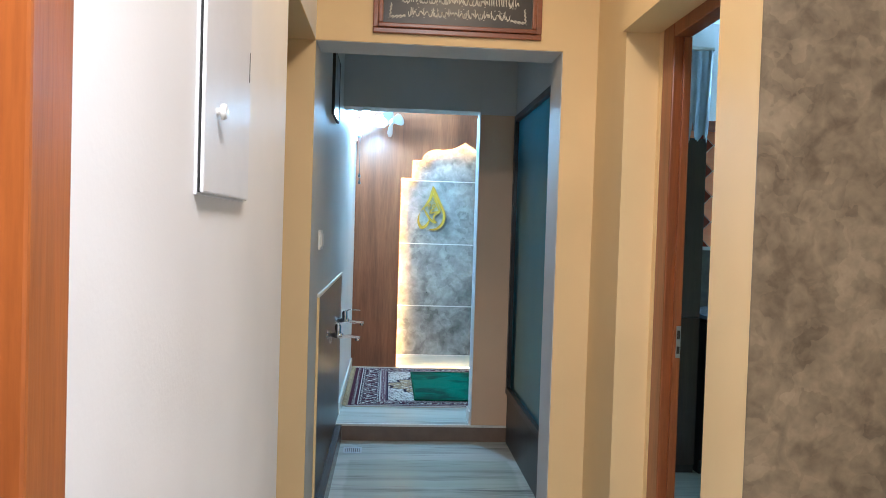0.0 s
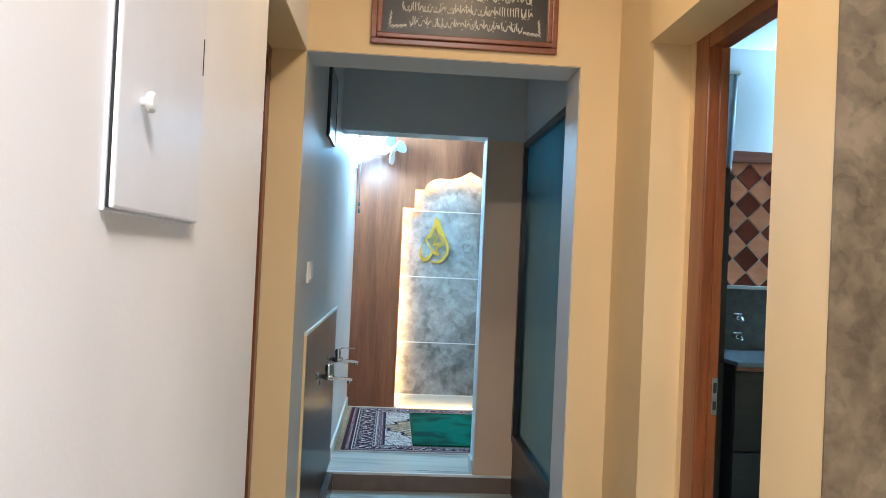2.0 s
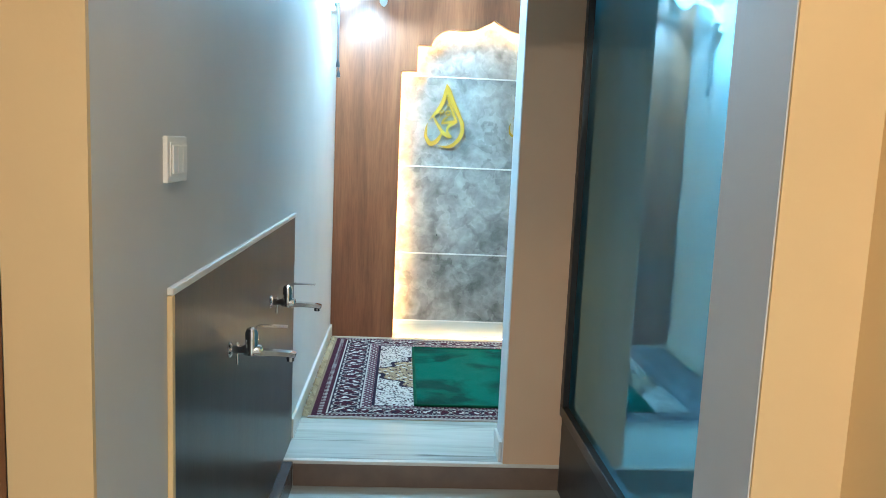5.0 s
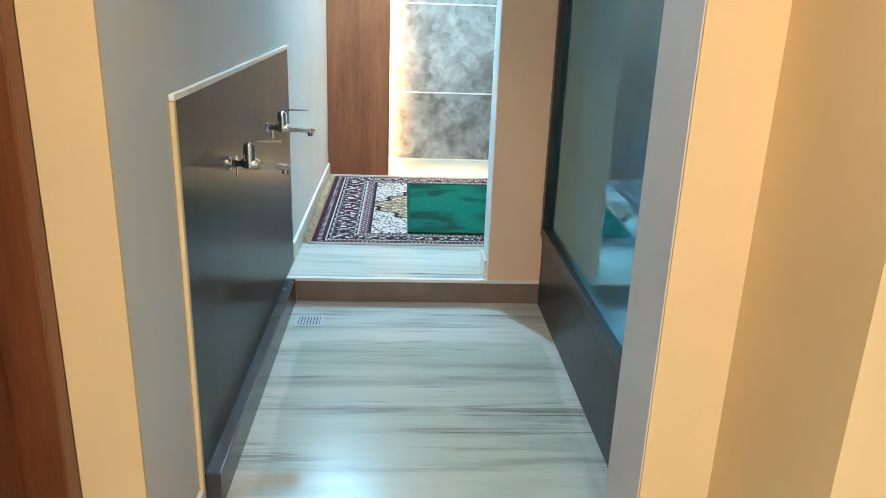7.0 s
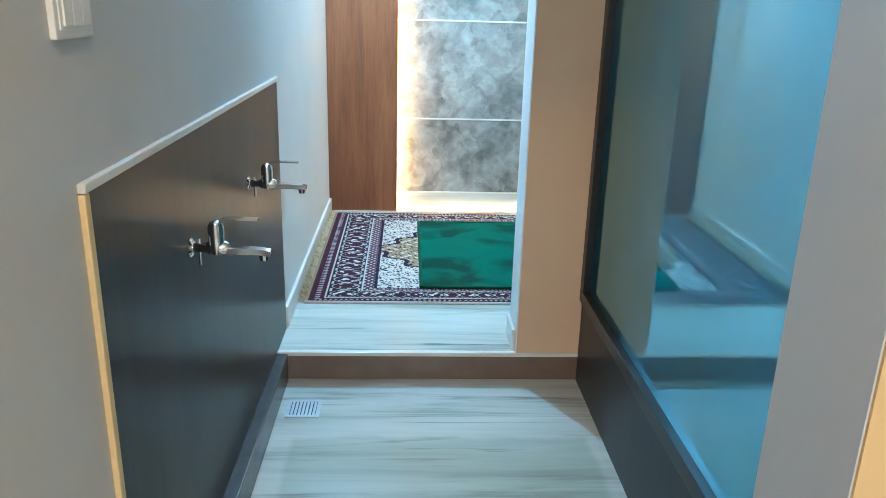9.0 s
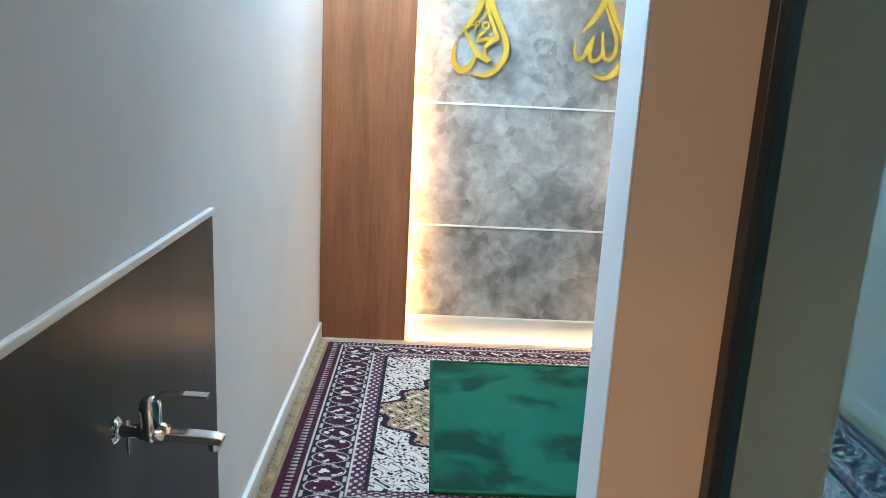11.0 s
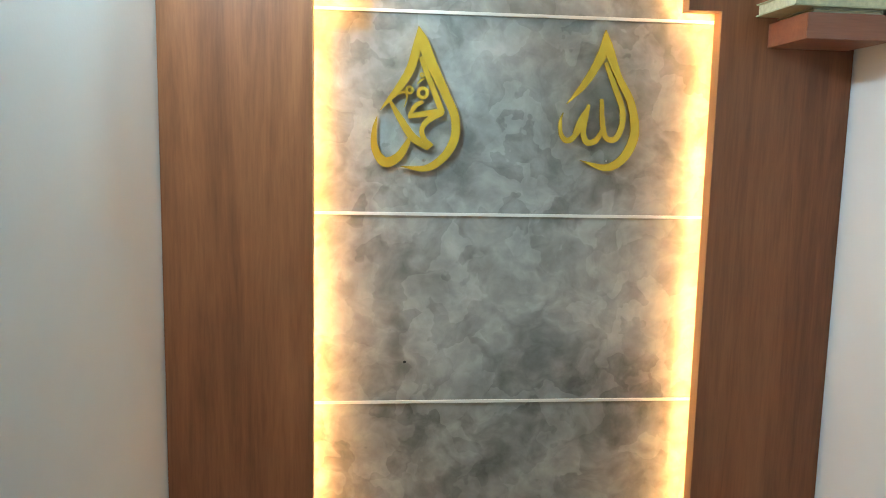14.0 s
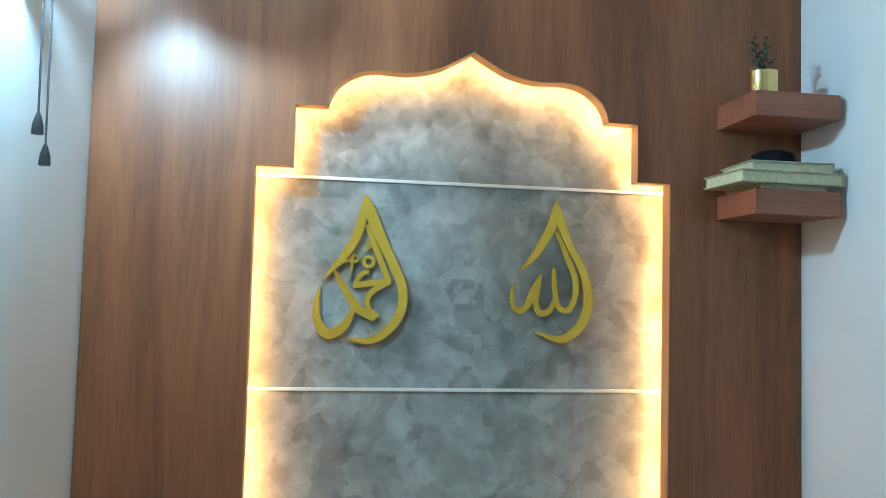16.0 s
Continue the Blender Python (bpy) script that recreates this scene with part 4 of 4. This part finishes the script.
# ---- wall fan and bulb ----
def wall_fan():
    y, z = 6.72, 2.16
    f = thing("wall_fan", "white wall fan with three bare blades and two pull cords", "wall fan", (XL, y, z))
    part("wall_plate", blocks((XL, XL + 0.025, y - 0.045, y + 0.045, z - 0.09, z + 0.07), bevel=0.010), PLASTIC, f)
    part("knob", turned(((0.010, 0), (0.017, 0.004), (0.017, 0.026), (0.012, 0.032)), (XL + 0.025, y - 0.01, z - 0.045), 18, "X"), PLASTIC, f, "", True)
    joint = Vector((0.10, y + 0.075, z + 0.092))
    part("arm", pipe(bmesh.new(), ((XL + 0.02, y, z - 0.01), (XL + 0.06, y + 0.015, z + 0.045), (XL + 0.12, y + 0.045, z + 0.085), joint), 0.017), PLASTIC, f, "", True)
    head = Matrix.Translation(joint) @ pose(0, 0, 0, 0, 4, -42)

    def put(name, bm, mat, label="", smooth=True):
        bmesh.ops.transform(bm, matrix=head, verts=bm.verts)
        return part(name, bm, mat, f, label, smooth)

    put("motor", turned(((0.018, -0.045), (0.046, -0.034), (0.056, -0.004), (0.053, 0.045), (0.032, 0.085), (0.012, 0.095)), (0, 0, 0), 28, "X"), PLASTIC)
    put("hub", turned(((0.025, 0), (0.028, 0.012), (0.020, 0.026), (0.004, 0.031)), (0.135, 0, 0), 20, "X"), PLASTIC)
    put("hub_cap", turned(((0.016, 0), (0.015, 0.004), (0.004, 0.006)), (0.1575, 0, 0), 18, "X"), plain("fan_hub_dark", (0.10, 0.10, 0.11), 0.4), "dark hub cap")
    put("axle", rod(bmesh.new(), (0.09, 0, 0), (0.14, 0, 0), 0.006), STEEL)
    shape = smooth_line(((0.012, 0.018), (0.055, 0.046), (0.100, 0.055), (0.130, 0.030), (0.128, -0.018), (0.096, -0.042), (0.046, -0.028), (0.012, -0.015)), 4)
    for k in range(3):
        bm = outline(bmesh.new(), [tuple(q) for q in shape], lambda a, b, d: Vector((d + b * 0.35, b, a)), 0.003)
        bmesh.ops.transform(bm, matrix=pose(0.145, 0, 0, 172 + 120 * k, 0, 0), verts=bm.verts)
        put("blade", bm, PLASTIC, "", False)
    for cy, low in ((6.672, 1.768), (6.716, 1.716)):
        c = part("pull_cord", rod(bmesh.new(), (XL + 0.05, cy, low + 0.03), (XL + 0.047, cy, z - 0.02), 0.0022, sides=8), DARKSTONE, f, "dark pull cord")
        part("cord_weight", turned(((0.011, 0), (0.010, 0.018), (0.005, 0.036), (0.0025, 0.042)), (XL + 0.05, cy, low), 14), BLACK, c, "", True)
    part("switch_box", blocks((XL + 0.0255, XL + 0.058, 6.664, 6.724, z - 0.045, z - 0.015), bevel=0.004), PLASTIC, f)


wall_fan()


def wall_bulb():
    y, z = 6.56, 2.27
    b = thing("light_bulb", "bare glowing cool-white LED bulb in a wall holder", "light bulb", (XL, y, z))
    part("holder", turned(((0.034, 0), (0.034, 0.010), (0.022, 0.014), (0.020, 0.050), (0.024, 0.052), (0.024, 0.060)), (XL, y, z), 24, "X"), PLASTIC, b, "", True)
    part("bulb", turned(((0.017, 0.0), (0.026, 0.010), (0.034, 0.026), (0.036, 0.042), (0.030, 0.058), (0.013, 0.068)), (XL + 0.0605, y, z), 24, "X"), BULB, b, "glowing bulb", True)


wall_bulb()


# ---- kitchen seen through the doorway ----
def kitchen():
    for x in (2.03, 2.63, 3.23):
        c = thing("base_cabinet", "dark brown kitchen base cabinet with drawers", "cabinet", (x + 0.3, 4.8, 0), group="kitchen base cabinets")
        part("body", blocks((x, x + 0.598, 4.545, YS, 0.08, 0.872)), DARKPANEL, c)
        part("kickboard", blocks((x, x + 0.598, 4.60, YS, 0.0, 0.079)), BLACK, c)
        for z0, z1 in ((0.085, 0.45), (0.456, 0.862)):
            d = part("drawer", blocks((x + 0.003, x + 0.595, 4.525, 4.544, z0, z1), bevel=0.002), wood("dark_walnut_front", (0.024, 0.016, 0.014), (0.055, 0.036, 0.030), "x", 1, 0.3), c)
            part("handle", blocks((x + 0.16, x + 0.44, 4.505, 4.524, z1 - 0.245, z1 - 0.227), bevel=0.003), metal("copper_handle", (0.42, 0.22, 0.15), 0.35), d, "copper bar handle")
    w = thing("worktop", "grey-white kitchen worktop with a wooden front edge", "worktop", (2.8, 4.85, 0.873))
    part("slab", blocks((2.03, 3.83, 4.50, YS, 0.894, 0.917), bevel=0.003), plain("grey_quartz", (0.26, 0.27, 0.29), 0.15, 0.2, 30), w)
    part("front_edge", blocks((2.03, 3.83, 4.505, 4.53, 0.873, 0.893)), SHELFWOOD, w, "wooden front edge")
    t = structure("kitchen_splashback", blocks((2.03, 3.83, YS - 0.020, YS - 0.001, 0.918, 1.281)), plain("grey_granite", (0.16, 0.145, 0.13), 0.3, 0.35, 24), "grey granite splashback")
    structure("window_sill", blocks((2.03, 3.83, YS - 0.09, YS - 0.001, 1.282, 1.304), bevel=0.004), TRIM, "white ledge above the splashback")
    structure("trim", blocks((2.03, 3.83, YS - 0.035, YS - 0.001, 2.052, 2.118)), SHELFWOOD, "dark wooden rail above the tiles")
    wall = structure("tile_panel", blocks((2.03, 3.83, YS - 0.006, YS - 0.001, 1.305, 2.051)), plain("tile_joint", (0.75, 0.66, 0.58), 0.6), "pale joints of the diamond tiles")
    light = wood("salmon_tile", (0.88, 0.26, 0.115), (0.93, 0.37, 0.19), "x", 2.0, 0.18)
    dark = plain("maroon_tile", (0.21, 0.028, 0.015), 0.16, 0.25, 10)
    q = 0.083
    shared = {}
    for name, mat in (("light", light), ("dark", dark)):
        bm = bmesh.new()
        r = q - 0.0035
        outline(bm, [(0, r), (r, 0), (0, -r), (-r, 0)], lambda a, b, d: Vector((a, -d, b)), 0.006)
        bmesh.ops.bevel(bm, geom=[e for e in bm.edges if all(abs(v.co.y + 0.006) < 1e-5 for v in e.verts)], offset=0.002, segments=1, affect="EDGES")
        shared[name] = mesh_of("tile", bm, mat)
    for i in range(24):
        for j in range(-2, 10):
            if (i + j) % 2:
                continue
            x, z = 2.051 + i * q, 1.299 + j * q
            if not (1.26 <= z <= 2.06 and x + q <= 3.83 and x - q >= 2.03 - q):
                continue
            ob = new("tile", shared["light" if i % 2 else "dark"])
            ob.location = (x, YS - 0.0065, z)
            ob.parent = wall
    b = thing("tube_light", "short glowing cool-white tube light on the kitchen wall", "wall light", (2.95, YS, 2.42))
    part("base", blocks((2.72, 3.20, YS - 0.03, YS - 0.001, 2.405, 2.435), bevel=0.003), PLASTIC, b)
    part("tube", rod(bmesh.new(), (2.74, YS - 0.048, 2.42), (3.18, YS - 0.048, 2.42), 0.014), TUBE, b, "glowing tube", True)
    tall = thing("tall_cabinet", "tall dark brown kitchen cabinet", "cabinet", (1.6, 4.9, 0))
    part("body", blocks((1.30, 2.005, 4.62, YS, 0, 1.93)), DARKPANEL, tall)
    for z0, z1 in ((0.05, 0.9), (0.906, 1.92)):
        part("door", blocks((1.302, 2.003, 4.60, 4.619, z0, z1), bevel=0.002), wood("dark_walnut_door", (0.024, 0.016, 0.014), (0.055, 0.036, 0.030), "z", 1, 0.3), tall)
    cloth = bmesh.new()
    rows = []
    for k in range(49):
        u = k / 48
        x = 1.62 + 0.39 * u
        low = 1.90 + 0.05 * math.sin(u * 19) + 0.04 * math.sin(u * 43 + 1) + 0.16 * max(0.0, u - 0.55)
        y = 4.585 + 0.018 * math.sin(u * 26)
        rows.append([cloth.verts.new((x + 0.02 * (1 - v) * math.sin(u * 9), y - 0.01 * v * math.sin(u * 37), low + (2.42 - low) * (1 - v))) for v in (0.0, 0.25, 0.5, 0.75, 1.0)])
    for p, q2 in zip(rows, rows[1:]):
        for k in range(4):
            cloth.faces.new((p[k], p[k + 1], q2[k + 1], q2[k]))
    bmesh.ops.solidify(cloth, geom=list(cloth.faces), thickness=0.002)
    drape = thing("dust_sheet", "pale crumpled dust sheet hanging from a rail over the tall cabinet", "cloth", (1.8, 4.6, 1.93))
    part("sheet", cloth, plain("pale_sheet", (0.62, 0.66, 0.70), 0.5, 0.2, 12), drape, "", True)
    part("rail", blocks((1.30, 2.02, 4.57, 4.60, 2.42, 2.44), bevel=0.003), PLASTIC, drape)
    part("rail_post", blocks((1.99, 2.004, 4.605, 4.619, 1.931, 2.42)), PLASTIC, drape)
    for z in (0.995, 1.11):
        tp = thing("kitchen_tap", "small steel wall tap above the worktop", "tap", (2.32, YS - 0.02, z), group="kitchen taps")
        part("body", rod(bmesh.new(), (2.32, YS - 0.0205, z), (2.32, YS - 0.07, z), 0.012), STEEL, tp, "", True)
        part("spout", pipe(bmesh.new(), ((2.32, YS - 0.07, z), (2.32, YS - 0.11, z + 0.006), (2.32, YS - 0.13, z - 0.012)), 0.008, 10, 5), STEEL, tp, "", True)
        part("handle", rod(bmesh.new(), (2.295, YS - 0.06, z + 0.022), (2.345, YS - 0.06, z + 0.022), 0.005), STEEL, tp, "", True)
    bowl = thing("glass_bowl", "small glass bowl on a gold foot on the worktop", "bowl", (2.62, 4.78, 0.917))
    part("foot", turned(((0.038, 0), (0.030, 0.012), (0.012, 0.022), (0.010, 0.04), (0.02, 0.05)), (2.62, 4.78, 0.9173), 24), BRASS, bowl, "gold foot", True)
    glass, nt, b = material("clear_glass")
    b.inputs["Transmission Weight"].default_value, b.inputs["Roughness"].default_value = 1.0, 0.02
    part("bowl", turned(((0.02, 0.051), (0.05, 0.062), (0.066, 0.09), (0.070, 0.112), (0.066, 0.112), (0.060, 0.090), (0.046, 0.067), (0.016, 0.056)), (2.62, 4.78, 0.9173), 24), glass, bowl, "clear glass dish", True)
    pl = thing("small_plant", "tiny succulent in a white pot on the ledge", "potted plant", (2.56, YS - 0.05, 1.304))
    part("pot", turned(((0.018, 0), (0.026, 0.03), (0.026, 0.034), (0.02, 0.034)), (2.56, YS - 0.05, 1.3043), 20), PLASTIC, pl, "", True)
    lf = bmesh.new()
    for k in range(18):
        a, e = k * 2.4, 0.3 + 0.05 * k
        d = Vector((math.cos(a) * math.cos(e), math.sin(a) * math.cos(e), math.sin(e))) * 0.034
        side = Vector((-math.sin(a), math.cos(a), 0)) * 0.006
        c = Vector((2.56, YS - 0.05, 1.339))
        vs = [lf.verts.new(c + s) for s in (side * 0.4, d * 0.6 + side, d, d * 0.6 - side, -side * 0.4)]
        lf.faces.new(vs)
    part("leaves", lf, plain("succulent_leaf", (0.05, 0.11, 0.04), 0.5, 0.4, 40), pl)


kitchen()
